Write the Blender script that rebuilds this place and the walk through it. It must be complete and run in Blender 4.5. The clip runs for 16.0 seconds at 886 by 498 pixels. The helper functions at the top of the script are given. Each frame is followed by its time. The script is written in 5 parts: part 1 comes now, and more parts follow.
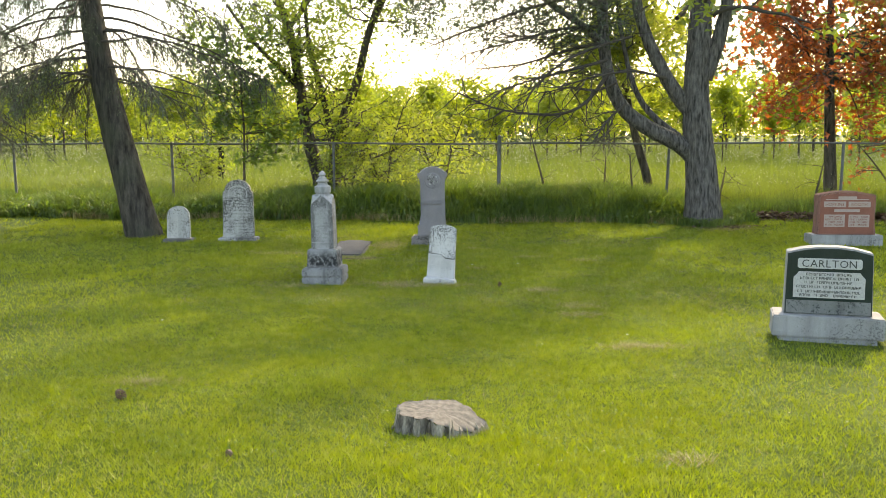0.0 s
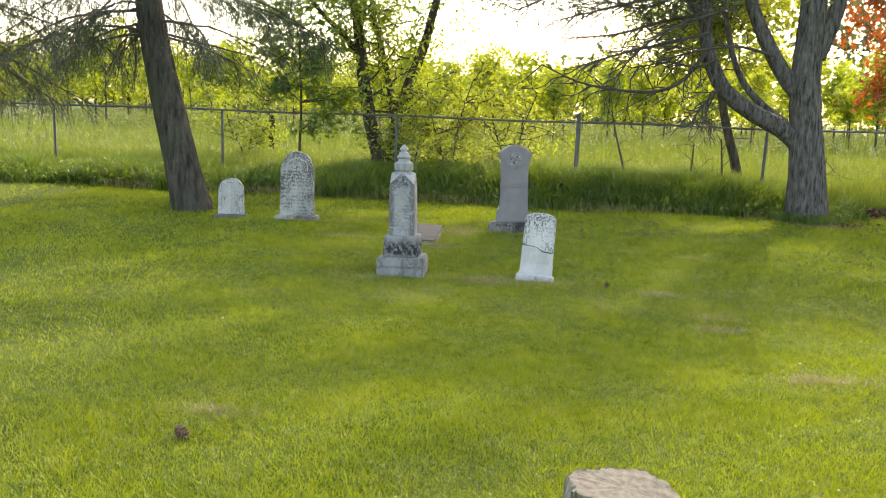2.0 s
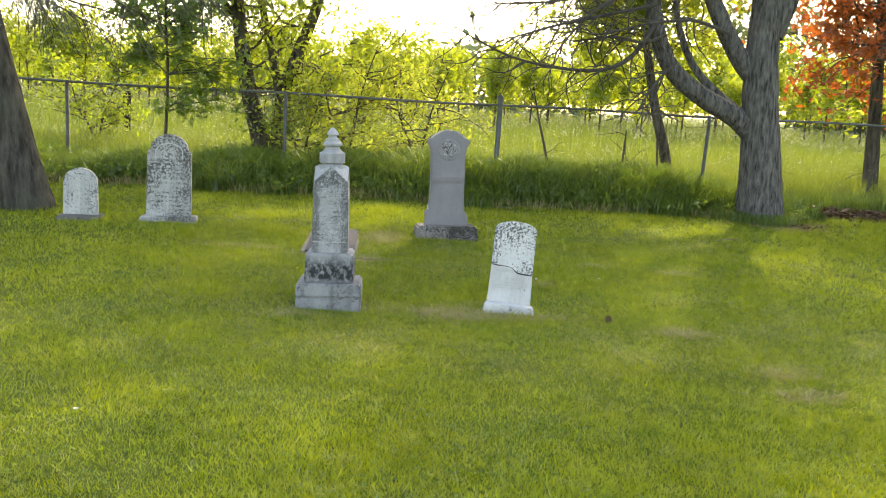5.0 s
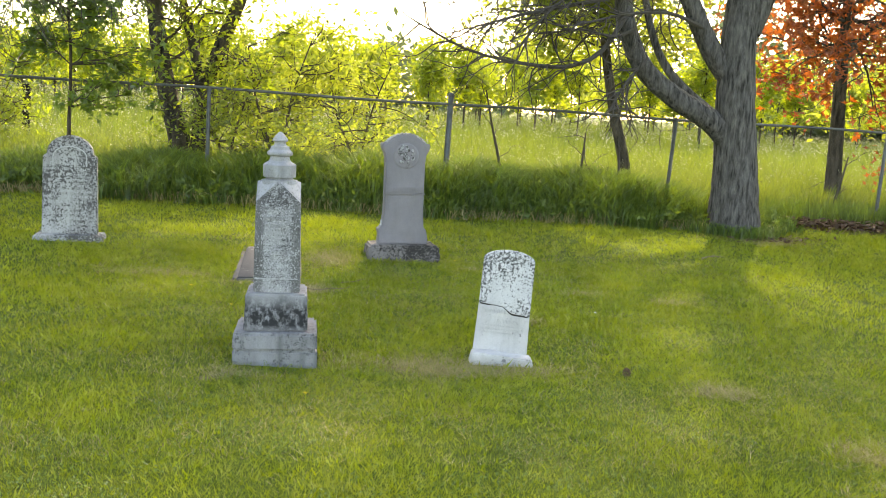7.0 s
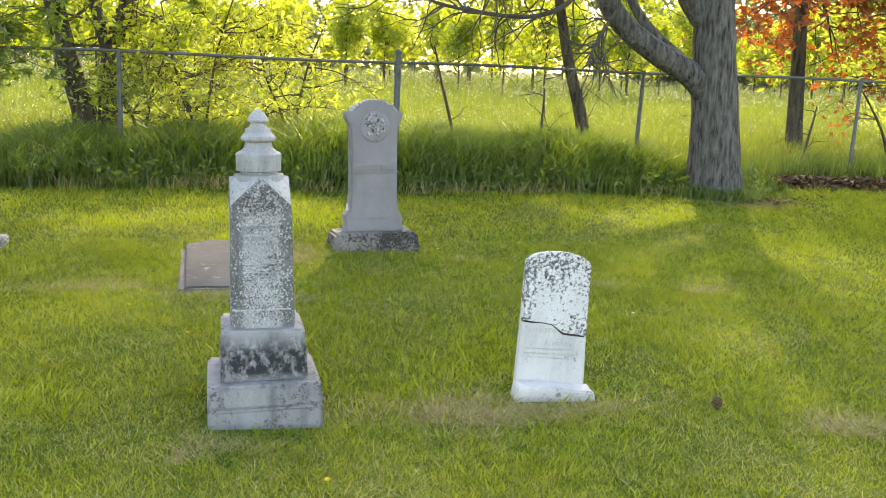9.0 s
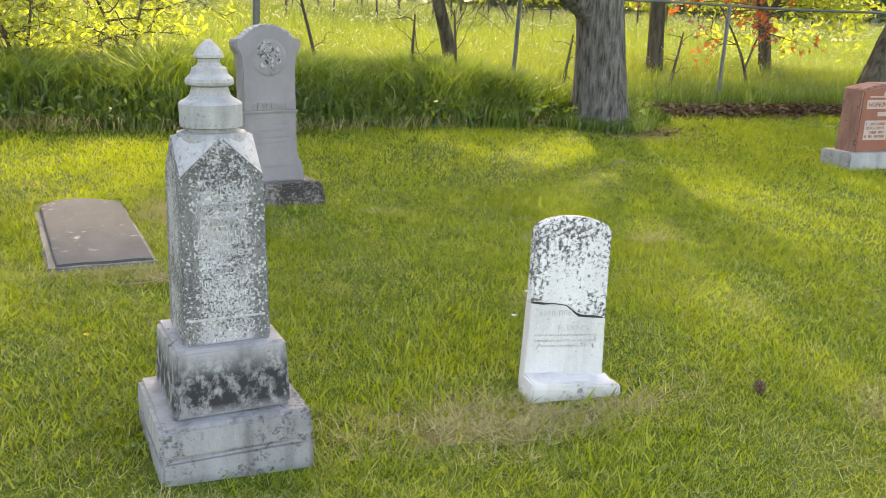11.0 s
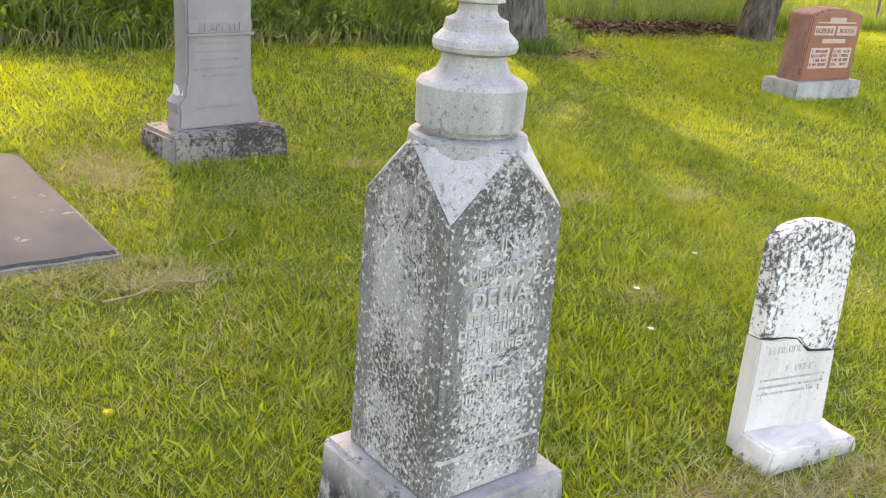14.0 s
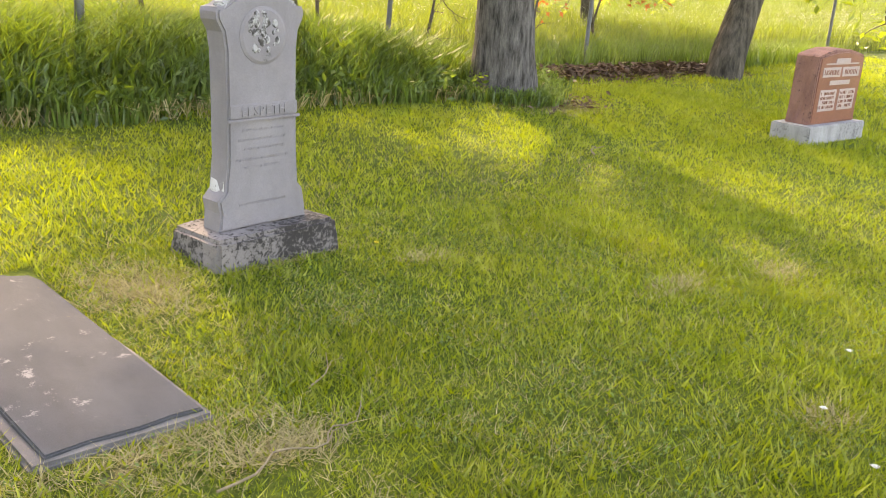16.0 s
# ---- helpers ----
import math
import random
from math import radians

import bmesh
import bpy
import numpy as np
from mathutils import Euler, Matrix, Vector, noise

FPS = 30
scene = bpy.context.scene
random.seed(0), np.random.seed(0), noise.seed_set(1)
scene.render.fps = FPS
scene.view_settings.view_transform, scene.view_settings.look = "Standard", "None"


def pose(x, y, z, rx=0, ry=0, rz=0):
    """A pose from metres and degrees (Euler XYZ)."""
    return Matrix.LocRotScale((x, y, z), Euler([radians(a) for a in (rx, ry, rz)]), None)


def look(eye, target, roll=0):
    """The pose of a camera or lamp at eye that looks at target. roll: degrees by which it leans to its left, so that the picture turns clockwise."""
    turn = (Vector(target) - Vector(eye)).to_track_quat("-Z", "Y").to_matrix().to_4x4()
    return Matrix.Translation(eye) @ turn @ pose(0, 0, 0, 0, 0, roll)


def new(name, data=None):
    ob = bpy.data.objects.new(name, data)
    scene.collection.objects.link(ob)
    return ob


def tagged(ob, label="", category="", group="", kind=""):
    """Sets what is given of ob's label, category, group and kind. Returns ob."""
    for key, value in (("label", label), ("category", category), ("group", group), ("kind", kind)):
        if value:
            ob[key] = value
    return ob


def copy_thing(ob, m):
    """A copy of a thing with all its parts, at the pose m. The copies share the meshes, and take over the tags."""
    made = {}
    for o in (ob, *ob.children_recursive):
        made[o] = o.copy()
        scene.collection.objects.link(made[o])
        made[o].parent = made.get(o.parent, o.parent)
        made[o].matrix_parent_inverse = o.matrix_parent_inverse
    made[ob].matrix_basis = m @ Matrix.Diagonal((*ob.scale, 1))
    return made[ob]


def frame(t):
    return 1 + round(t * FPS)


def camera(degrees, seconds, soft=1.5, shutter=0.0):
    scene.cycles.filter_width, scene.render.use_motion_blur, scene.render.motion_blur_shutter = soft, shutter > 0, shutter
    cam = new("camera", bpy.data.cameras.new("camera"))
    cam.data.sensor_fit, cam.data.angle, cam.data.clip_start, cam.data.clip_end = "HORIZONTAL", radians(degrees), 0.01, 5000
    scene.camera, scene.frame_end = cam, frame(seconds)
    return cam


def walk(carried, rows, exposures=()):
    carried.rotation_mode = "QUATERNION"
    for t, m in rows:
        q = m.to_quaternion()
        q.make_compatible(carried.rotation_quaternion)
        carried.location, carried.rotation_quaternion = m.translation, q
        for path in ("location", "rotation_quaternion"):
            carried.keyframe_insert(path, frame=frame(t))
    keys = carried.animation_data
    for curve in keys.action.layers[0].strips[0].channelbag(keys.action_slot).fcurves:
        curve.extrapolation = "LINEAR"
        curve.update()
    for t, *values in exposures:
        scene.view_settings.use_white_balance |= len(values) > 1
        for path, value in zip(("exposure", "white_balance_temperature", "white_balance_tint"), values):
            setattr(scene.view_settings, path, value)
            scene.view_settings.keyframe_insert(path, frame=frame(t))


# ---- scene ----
cam = camera(50.3, 16.0, soft=0.85)
METRES, EYE, TILT, LEAN, TURN = 12.6, 1.5, 0.0, 0.0, 3.3
ROWS = [
    (0.0, 0.0, 0.0, 0.0, -0.01, -6.9, 0.09),
    (0.5, -0.017, 0.0372, -0.0028, 2.43, -6.9, -0.93),
    (1.0, -0.0314, 0.0634, -0.0023, 3.56, -6.66, -0.81),
    (1.5, -0.042, 0.0975, -0.0047, 4.15, -7.42, -0.57),
    (2.0, -0.0581, 0.1315, -0.0068, 2.22, -8.23, -1.97),
    (2.5, -0.0679, 0.1644, -0.0076, -0.77, -9.58, -2.39),
    (3.0, -0.0746, 0.205, -0.0079, -2.42, -8.78, -1.65),
    (5.5, -0.1293, 0.3923, -0.0185, -6.61, -8.76, -3.41),
    (6.0, -0.132, 0.4261, -0.0175, -6.69, -9.57, -3.13),
    (6.5, -0.1378, 0.4544, -0.016, -9.17, -8.67, -3.33),
    (7.0, -0.1379, 0.4895, -0.0187, -11.19, -8.56, -3.73),
    (7.5, -0.1398, 0.5227, -0.0182, -13.12, -10.05, -3.77),
    (8.0, -0.1495, 0.5548, -0.0185, -13.68, -9.93, -3.88),
    (8.5, -0.1555, 0.5867, -0.0199, -15.08, -10.29, -2.83),
    (9.0, -0.1626, 0.62, -0.0194, -17.08, -10.82, -2.17),
    (9.5, -0.1733, 0.6455, -0.0182, -20.51, -11.09, -2.51),
    (10.0, -0.1809, 0.6694, -0.0205, -24.02, -12.27, -2.54),
    (12.5, -0.2065, 0.8002, -0.0244, -33.01, -16.1, -4.71),
    (13.0, -0.2134, 0.822, -0.024, -35.32, -15.34, -5.87),
    (13.5, -0.2169, 0.8461, -0.0279, -37.12, -17.59, -6.26),
    (14.0, -0.2206, 0.8711, -0.0288, -40.57, -19.93, -5.49),
    (14.5, -0.229, 0.894, -0.0285, -43.63, -21.38, -6.53),
    (15.0, -0.2356, 0.915, -0.0272, -45.59, -20.94, -5.88),
    (15.5, -0.234, 0.9413, -0.0277, -45.81, -17.89, -5.23),
    (16.0, -0.2285, 0.9618, -0.0272, -46.16, -17.29, -4.06),
]
EXPOSURES = [(0.0, 2.05, 8100, 10), (3.0, 2.25, 8200, 11), (7.0, 2.46, 8300, 12), (9.0, 2.63, 8300, 13), (12.5, 2.85, 9200, 20), (16.0, 3.02, 9300, 23)]
walk(cam, [(t, pose(0, 0, EYE, TILT, LEAN, TURN) @ pose(METRES * x, METRES * y, METRES * z, 90 + pitch, roll, yaw)) for t, x, y, z, yaw, pitch, roll in ROWS], EXPOSURES)

# ---- light: low sun behind the fence row, clear bright sky ----
SUN_TO = Vector((0.395, 0.92, 0.0)).normalized()
SUN_EL = radians(34.5)
sun_dir = Vector((SUN_TO.x * math.cos(SUN_EL), SUN_TO.y * math.cos(SUN_EL), math.sin(SUN_EL)))
world = bpy.data.worlds.new("sky")
scene.world = world
world.use_nodes = True
wn = world.node_tree
sky = wn.nodes.new("ShaderNodeTexSky")
sky.sky_type = "NISHITA"
sky.sun_disc = False
sky.sun_elevation = SUN_EL
sky.sun_rotation = math.atan2(SUN_TO.x, SUN_TO.y)
sky.air_density, sky.dust_density, sky.ozone_density = 1.0, 2.0, 1.0
wn.links.new(sky.outputs[0], wn.nodes["Background"].inputs[0])
wn.nodes["Background"].inputs[1].default_value = 0.15
sun_data = bpy.data.lights.new("sun", "SUN")
sun_data.energy, sun_data.angle, sun_data.color = 1.65, radians(1.5), (1.0, 0.92, 0.74)
sun = new("sun", sun_data)
sun.matrix_world = look((0, 30, 40), Vector((0, 30, 40)) - sun_dir)

# ---- materials ----


def material(name):
    m = bpy.data.materials.new(name)
    m.use_nodes = True
    nt = m.node_tree
    nt.nodes.clear()
    return m, nt, nt.nodes.new("ShaderNodeOutputMaterial")


def node(nt, kind, **sets):
    n = nt.nodes.new(kind)
    for k, v in sets.items():
        n.inputs[k.replace("_", " ")].default_value = v
    return n


def noise_of(nt, scale, detail=4.0, rough=0.6, coord="Object", stretch=None):
    tc = nt.nodes.new("ShaderNodeTexCoord")
    n = node(nt, "ShaderNodeTexNoise", Scale=scale, Detail=detail, Roughness=rough)
    src = tc.outputs[coord]
    if stretch:
        mp = nt.nodes.new("ShaderNodeMapping")
        mp.inputs["Scale"].default_value = stretch
        nt.links.new(src, mp.inputs[0])
        src = mp.outputs[0]
    nt.links.new(src, n.inputs["Vector"])
    return n.outputs["Fac"]


def ramp(nt, fac, *stops):
    r = nt.nodes.new("ShaderNodeValToRGB")
    e = r.color_ramp.elements
    while len(e) < len(stops):
        e.new(0.5)
    for el, (p, c) in zip(e, stops):
        el.position = p
        el.color = (*c, 1) if len(c) == 3 else c
    nt.links.new(fac, r.inputs[0])
    return r.outputs[0]


def grey(nt, fac, lo, hi, a=0.0, b=1.0):
    return ramp(nt, fac, (lo, (a, a, a)), (hi, (b, b, b)))


def mix(nt, fac, a, b, mode="MIX"):
    n = nt.nodes.new("ShaderNodeMix")
    n.data_type, n.blend_type = "RGBA", mode
    for sock, v in ((n.inputs[0], fac), (n.inputs[6], a), (n.inputs[7], b)):
        if isinstance(v, (int, float)):
            sock.default_value = v
        elif isinstance(v, tuple):
            sock.default_value = (*v, 1)
        else:
            nt.links.new(v, sock)
    return n.outputs[2]


def bump(nt, height, strength, distance):
    b = node(nt, "ShaderNodeBump", Strength=strength, Distance=distance)
    nt.links.new(height, b.inputs["Height"])
    return b.outputs[0]


def principled(nt, out, colour, rough, normal=None, metallic=0.0, spec=0.5):
    p = node(nt, "ShaderNodeBsdfPrincipled", Metallic=metallic)
    p.inputs["Specular IOR Level"].default_value = spec
    for sock, v in ((p.inputs["Base Color"], colour), (p.inputs["Roughness"], rough)):
        if isinstance(v, tuple):
            sock.default_value = (*v, 1)
        elif isinstance(v, (int, float)):
            sock.default_value = v
        else:
            nt.links.new(v, sock)
    if normal is not None:
        nt.links.new(normal, p.inputs["Normal"])
    nt.links.new(p.outputs[0], out.inputs[0])
    return p


def leaf_material(name, low, high, back, through_part=0.45, patch=0.4, gloss=0.06, second=None, tufts=None):
    """Thin leaves and blades: diffuse, light let through, a little sheen; each its own shade."""
    m, nt, out = material(name)
    geo = nt.nodes.new("ShaderNodeNewGeometry")
    rnd = geo.outputs["Random Per Island"]
    big = noise_of(nt, patch, 3.0)
    front = mix(nt, rnd, low, high)
    front = mix(nt, grey(nt, big, 0.35, 0.7, 0.0, 0.45), front, tuple(0.6 * c for c in high), "MIX")
    if second:
        front = mix(nt, grey(nt, noise_of(nt, 1.9, 5.0, 0.65), 0.42, 0.66, 0.0, 0.7), front, second)
        front = mix(nt, grey(nt, noise_of(nt, 0.9, 4.0, 0.6), 0.5, 0.7, 0.0, 0.55), front, tuple(0.5 * c for c in low))
    if tufts:
        deep, straw = tufts
        front = mix(nt, grey(nt, noise_of(nt, 9.0, 4.0, 0.62), 0.50, 0.62, 0.0, 0.85), front, deep)
        front = mix(nt, grey(nt, noise_of(nt, 5.3, 5.0, 0.68, stretch=(1.3, 1.0, 1.0)), 0.53, 0.66, 0.0, 0.65), front, straw)
    rear = mix(nt, rnd, tuple(0.75 * c for c in back), back)
    dif = nt.nodes.new("ShaderNodeBsdfDiffuse")
    tra = nt.nodes.new("ShaderNodeBsdfTranslucent")
    glo = node(nt, "ShaderNodeBsdfGlossy", Roughness=0.45)
    nt.links.new(front, dif.inputs[0])
    nt.links.new(rear, tra.inputs[0])
    a = node(nt, "ShaderNodeMixShader", Fac=through_part)
    nt.links.new(dif.outputs[0], a.inputs[1])
    nt.links.new(tra.outputs[0], a.inputs[2])
    b = node(nt, "ShaderNodeMixShader", Fac=gloss)
    nt.links.new(a.outputs[0], b.inputs[1])
    nt.links.new(glo.outputs[0], b.inputs[2])
    nt.links.new(b.outputs[0], out.inputs[0])
    return m


def stone_material(name, light, dark, spot, spots=0.5, spot_scale=26.0, rough=0.85, relief=0.4, streak=0.0, pale=0.0, soot=None, corners=0.0):
    """Weathered stone: cloudy tone, fine grain, dark lichen in clusters, pale specks, a sooty band between two heights."""
    m, nt, out = material(name)
    cloud = noise_of(nt, 4.0, 6.0, 0.65, stretch=(1, 1, 0.5))
    col = mix(nt, grey(nt, cloud, 0.35, 0.68), light, dark)
    grain = noise_of(nt, 260.0, 3.0, 0.7)
    col = mix(nt, 0.22, col, ramp(nt, grain, (0.3, (0.1, 0.1, 0.1)), (0.7, (0.95, 0.95, 0.95))), "OVERLAY")
    fine = noise_of(nt, spot_scale, 8.0, 0.75)
    where = noise_of(nt, 3.3, 4.0, 0.6)
    half = nt.nodes.new("ShaderNodeMath")
    half.operation = "MULTIPLY_ADD"
    half.inputs[1].default_value = 0.4
    nt.links.new(where, half.inputs[0])
    part_fine = nt.nodes.new("ShaderNodeMath")
    part_fine.operation = "MULTIPLY"
    part_fine.inputs[1].default_value = 0.6
    nt.links.new(fine, part_fine.inputs[0])
    nt.links.new(part_fine.outputs[0], half.inputs[2])
    edge = 0.66 - 0.22 * spots
    mask = grey(nt, half.outputs[0], edge, edge + 0.055)
    col = mix(nt, mask, col, spot)
    if streak:
        s = noise_of(nt, 9.0, 5.0, 0.6, stretch=(1.6, 1.6, 0.12))
        col = mix(nt, grey(nt, s, 0.5, 0.72, 0.0, streak), col, tuple(0.45 * c for c in dark))
    if soot:
        z0, z1, amount = soot
        co = nt.nodes.new("ShaderNodeTexCoord")
        sep = nt.nodes.new("ShaderNodeSeparateXYZ")
        nt.links.new(co.outputs["Object"], sep.inputs[0])
        band = ramp(nt, grey(nt, sep.outputs[2], z0, z1), (0.0, (0, 0, 0)), (0.22, (1, 1, 1)), (0.62, (1, 1, 1)), (1.0, (0, 0, 0)))
        blot = grey(nt, noise_of(nt, 21.0, 8.0, 0.72, stretch=(1.0, 1.0, 0.7)), 0.40, 0.53, 0.0, amount)
        col = mix(nt, mix(nt, 1.0, band, blot, "MULTIPLY"), col, (0.030, 0.030, 0.031))
    if corners:
        # lichen crust that follows the upright edges of a square shaft
        co = nt.nodes.new("ShaderNodeTexCoord")
        sep = nt.nodes.new("ShaderNodeSeparateXYZ")
        nt.links.new(co.outputs["Object"], sep.inputs[0])
        sides = []
        for k in (0, 1):
            absolute = nt.nodes.new("ShaderNodeMath")
            absolute.operation = "ABSOLUTE"
            nt.links.new(sep.outputs[k], absolute.inputs[0])
            sides.append(absolute.outputs[0])
        low = nt.nodes.new("ShaderNodeMath")
        low.operation = "MINIMUM"
        nt.links.new(sides[0], low.inputs[0])
        nt.links.new(sides[1], low.inputs[1])
        near = grey(nt, low.outputs[0], 0.045, 0.125)
        crust = grey(nt, mix(nt, 0.62, near, noise_of(nt, 62.0, 8.0, 0.8)), 0.46, 0.56, 0.0, corners)
        col = mix(nt, crust, col, (0.095, 0.092, 0.088))
    if pale:
        col = mix(nt, grey(nt, noise_of(nt, 95.0, 4.0, 0.55), 0.575, 0.62, 0.0, pale), col, (0.60, 0.60, 0.59))
        col = mix(nt, grey(nt, noise_of(nt, 30.0, 8.0, 0.78, stretch=(1, 1, 0.7)), 0.55, 0.64, 0.0, pale * 0.6), col, (0.50, 0.50, 0.50))
    hgt = mix(nt, 0.5, fine, grain)
    principled(nt, out, col, rough, bump(nt, hgt, relief, 0.01), spec=0.3)
    return m


def bark_material(name, ridge, furrow, scale=7.0, moss=None):
    m, nt, out = material(name)
    plates = noise_of(nt, scale, 7.0, 0.62, stretch=(1.0, 1.0, 0.20))
    fine = noise_of(nt, scale * 9, 4.0, 0.6, stretch=(1.0, 1.0, 0.4))
    col = ramp(nt, plates, (0.33, furrow), (0.45, tuple(0.62 * c for c in ridge)), (0.57, ridge), (0.74, tuple(min(1, 1.55 * c) for c in ridge)))
    col = mix(nt, 0.35, col, ramp(nt, fine, (0.3, (0.15,) * 3), (0.75, (0.85,) * 3)), "OVERLAY")
    if moss:
        col = mix(nt, grey(nt, noise_of(nt, 1.7, 5.0), 0.48, 0.7, 0.0, 0.75), col, moss)
    principled(nt, out, col, 0.92, bump(nt, mix(nt, 0.3, plates, fine), 0.9, 0.05), spec=0.2)
    return m


def plain_material(name, colour, rough, metallic=0.0, wear=0.3, scale=18.0, relief=0.15):
    m, nt, out = material(name)
    n = noise_of(nt, scale, 6.0, 0.65)
    col = mix(nt, grey(nt, n, 0.35, 0.7), colour, tuple(c * (1 - wear) for c in colour))
    principled(nt, out, col, rough, bump(nt, n, relief, 0.004), metallic)
    return m


def ground_material():
    m, nt, out = material("turf_soil")
    big = noise_of(nt, 0.35, 4.0)
    fine = noise_of(nt, 55.0, 5.0, 0.7)
    turf = mix(nt, grey(nt, big, 0.3, 0.7), (0.052, 0.088, 0.006), (0.095, 0.118, 0.016))
    turf = mix(nt, 0.55, turf, ramp(nt, fine, (0.3, (0.1,) * 3), (0.72, (0.9,) * 3)), "OVERLAY")
    turf = mix(nt, grey(nt, noise_of(nt, 9.0, 4.0, 0.62), 0.50, 0.62, 0.0, 0.6), turf, (0.030, 0.052, 0.004))
    soil = ramp(nt, noise_of(nt, 70.0, 6.0, 0.75), (0.36, (0.07, 0.058, 0.030)), (0.62, (0.30, 0.235, 0.13)))
    att = nt.nodes.new("ShaderNodeAttribute")
    att.attribute_name = "bare"
    edge = mix(nt, 0.5, att.outputs["Color"], fine, "OVERLAY")
    col = mix(nt, grey(nt, edge, 0.25, 0.6), turf, soil)
    principled(nt, out, col, 0.95, bump(nt, fine, 0.6, 0.02), spec=0.15)
    return m


MAT_GROUND = ground_material()
MAT_LAWN = leaf_material("lawn_blade", (0.072, 0.122, 0.012), (0.390, 0.450, 0.046), (0.38, 0.46, 0.008), 0.42, 0.5, 0.025, (0.32, 0.300, 0.032), ((0.062, 0.125, 0.006), (0.46, 0.44, 0.13)))
MAT_CLOVER = leaf_material("clover_leaves", (0.035, 0.085, 0.008), (0.15, 0.235, 0.018), (0.24, 0.33, 0.01), 0.38, 0.8)
MAT_DRY = leaf_material("dry_grass", (0.22, 0.175, 0.060), (0.54, 0.455, 0.190), (0.36, 0.29, 0.12), 0.25, 2.0)
MAT_TALL = leaf_material("tall_grass", (0.008, 0.034, 0.004), (0.150, 0.245, 0.034), (0.21, 0.31, 0.02), 0.42, 1.3)
MAT_MEADOW = leaf_material("meadow_grass", (0.024, 0.062, 0.006), (0.225, 0.280, 0.050), (0.25, 0.32, 0.022), 0.44, 1.1)
MAT_SEED = leaf_material("pale_seed_heads", (0.32, 0.33, 0.20), (0.52, 0.52, 0.38), (0.44, 0.44, 0.28), 0.35, 0.3)
MAT_LEAF = leaf_material("spring_leaves", (0.055, 0.115, 0.016), (0.15, 0.22, 0.034), (0.42, 0.52, 0.03), 0.5)
MAT_LEAF_PALE = leaf_material("pale_young_leaves", (0.12, 0.18, 0.025), (0.25, 0.30, 0.05), (0.55, 0.62, 0.05), 0.5)
MAT_LEAF_DARK = leaf_material("shaded_leaves", (0.032, 0.085, 0.014), (0.095, 0.165, 0.027), (0.28, 0.40, 0.03), 0.45)
MAT_FAR_LEAF = leaf_material("plantation_leaves", (0.10, 0.16, 0.012), (0.23, 0.29, 0.030), (0.46, 0.54, 0.02), 0.5, 0.05)
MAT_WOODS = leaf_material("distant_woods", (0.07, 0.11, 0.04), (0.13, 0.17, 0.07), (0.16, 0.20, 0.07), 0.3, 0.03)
MAT_RED = leaf_material("copper_maple_leaves", (0.14, 0.030, 0.012), (0.32, 0.095, 0.025), (0.58, 0.145, 0.018), 0.46)
MAT_NEEDLE = leaf_material("spruce_needles", (0.05, 0.075, 0.035), (0.13, 0.15, 0.085), (0.12, 0.15, 0.05), 0.2)
MAT_LITTER = leaf_material("brown_leaf_litter", (0.055, 0.030, 0.018), (0.17, 0.10, 0.055), (0.16, 0.08, 0.03), 0.12, 2.0)
MAT_BARK = bark_material("furrowed_grey_bark", (0.150, 0.138, 0.124), (0.030, 0.026, 0.022), 21.0)
MAT_BARK_SPRUCE = bark_material("scaly_spruce_bark", (0.090, 0.080, 0.066), (0.026, 0.022, 0.018), 13.0, (0.085, 0.09, 0.06))
MAT_BARK_DARK = bark_material("dark_young_bark", (0.115, 0.098, 0.075), (0.030, 0.025, 0.019), 13.0)
MAT_TWIG = plain_material("grey_twig_bark", (0.085, 0.072, 0.058), 0.9)
MAT_GALV = plain_material("galvanised_steel", (0.13, 0.14, 0.135), 0.55, 0.35, 0.45, 9.0)
MAT_WIRE = plain_material("weathered_wire", (0.16, 0.155, 0.145), 0.7, 0.3)
MAT_MARBLE = stone_material("white_marble", (0.61, 0.59, 0.565), (0.44, 0.425, 0.405), (0.20, 0.19, 0.18), 0.46, 40.0, streak=0.2)
MAT_MARBLE_LICHEN = stone_material("lichened_white_marble", (0.68, 0.665, 0.65), (0.50, 0.49, 0.48), (0.085, 0.082, 0.08), 0.72, 55.0)
MAT_MARBLE_WORN = stone_material("worn_white_marble", (0.55, 0.54, 0.515), (0.37, 0.36, 0.345), (0.12, 0.115, 0.105), 0.68, 40.0, streak=0.45)
MAT_MARBLE_OLD = stone_material("streaked_old_marble", (0.48, 0.47, 0.45), (0.28, 0.27, 0.255), (0.085, 0.08, 0.075), 0.78, 45.0, streak=0.55)
MAT_OBELISK = stone_material("sooted_grey_marble", (0.41, 0.405, 0.41), (0.23, 0.227, 0.23), (0.066, 0.064, 0.064), 0.78, 105.0, streak=0.5, pale=0.62, corners=0.7)
MAT_OBELISK_BASE = stone_material("grey_marble_base", (0.31, 0.305, 0.305), (0.17, 0.167, 0.167), (0.09, 0.09, 0.088), 0.58, 40.0, streak=0.55)
MAT_OBELISK_SOOT = stone_material("sooted_marble_plinth", (0.33, 0.325, 0.33), (0.20, 0.197, 0.20), (0.09, 0.09, 0.09), 0.58, 40.0, streak=0.4, soot=(0.19, 0.425, 1.0))
MAT_OBELISK_TOP = stone_material("pale_marble_cap", (0.42, 0.415, 0.41), (0.23, 0.23, 0.23), (0.17, 0.17, 0.16), 0.55, 75.0, streak=0.5)
MAT_SANDSTONE = stone_material("smooth_grey_stone", (0.245, 0.228, 0.232), (0.19, 0.176, 0.18), (0.09, 0.085, 0.08), 0.24, 30.0, relief=0.35)
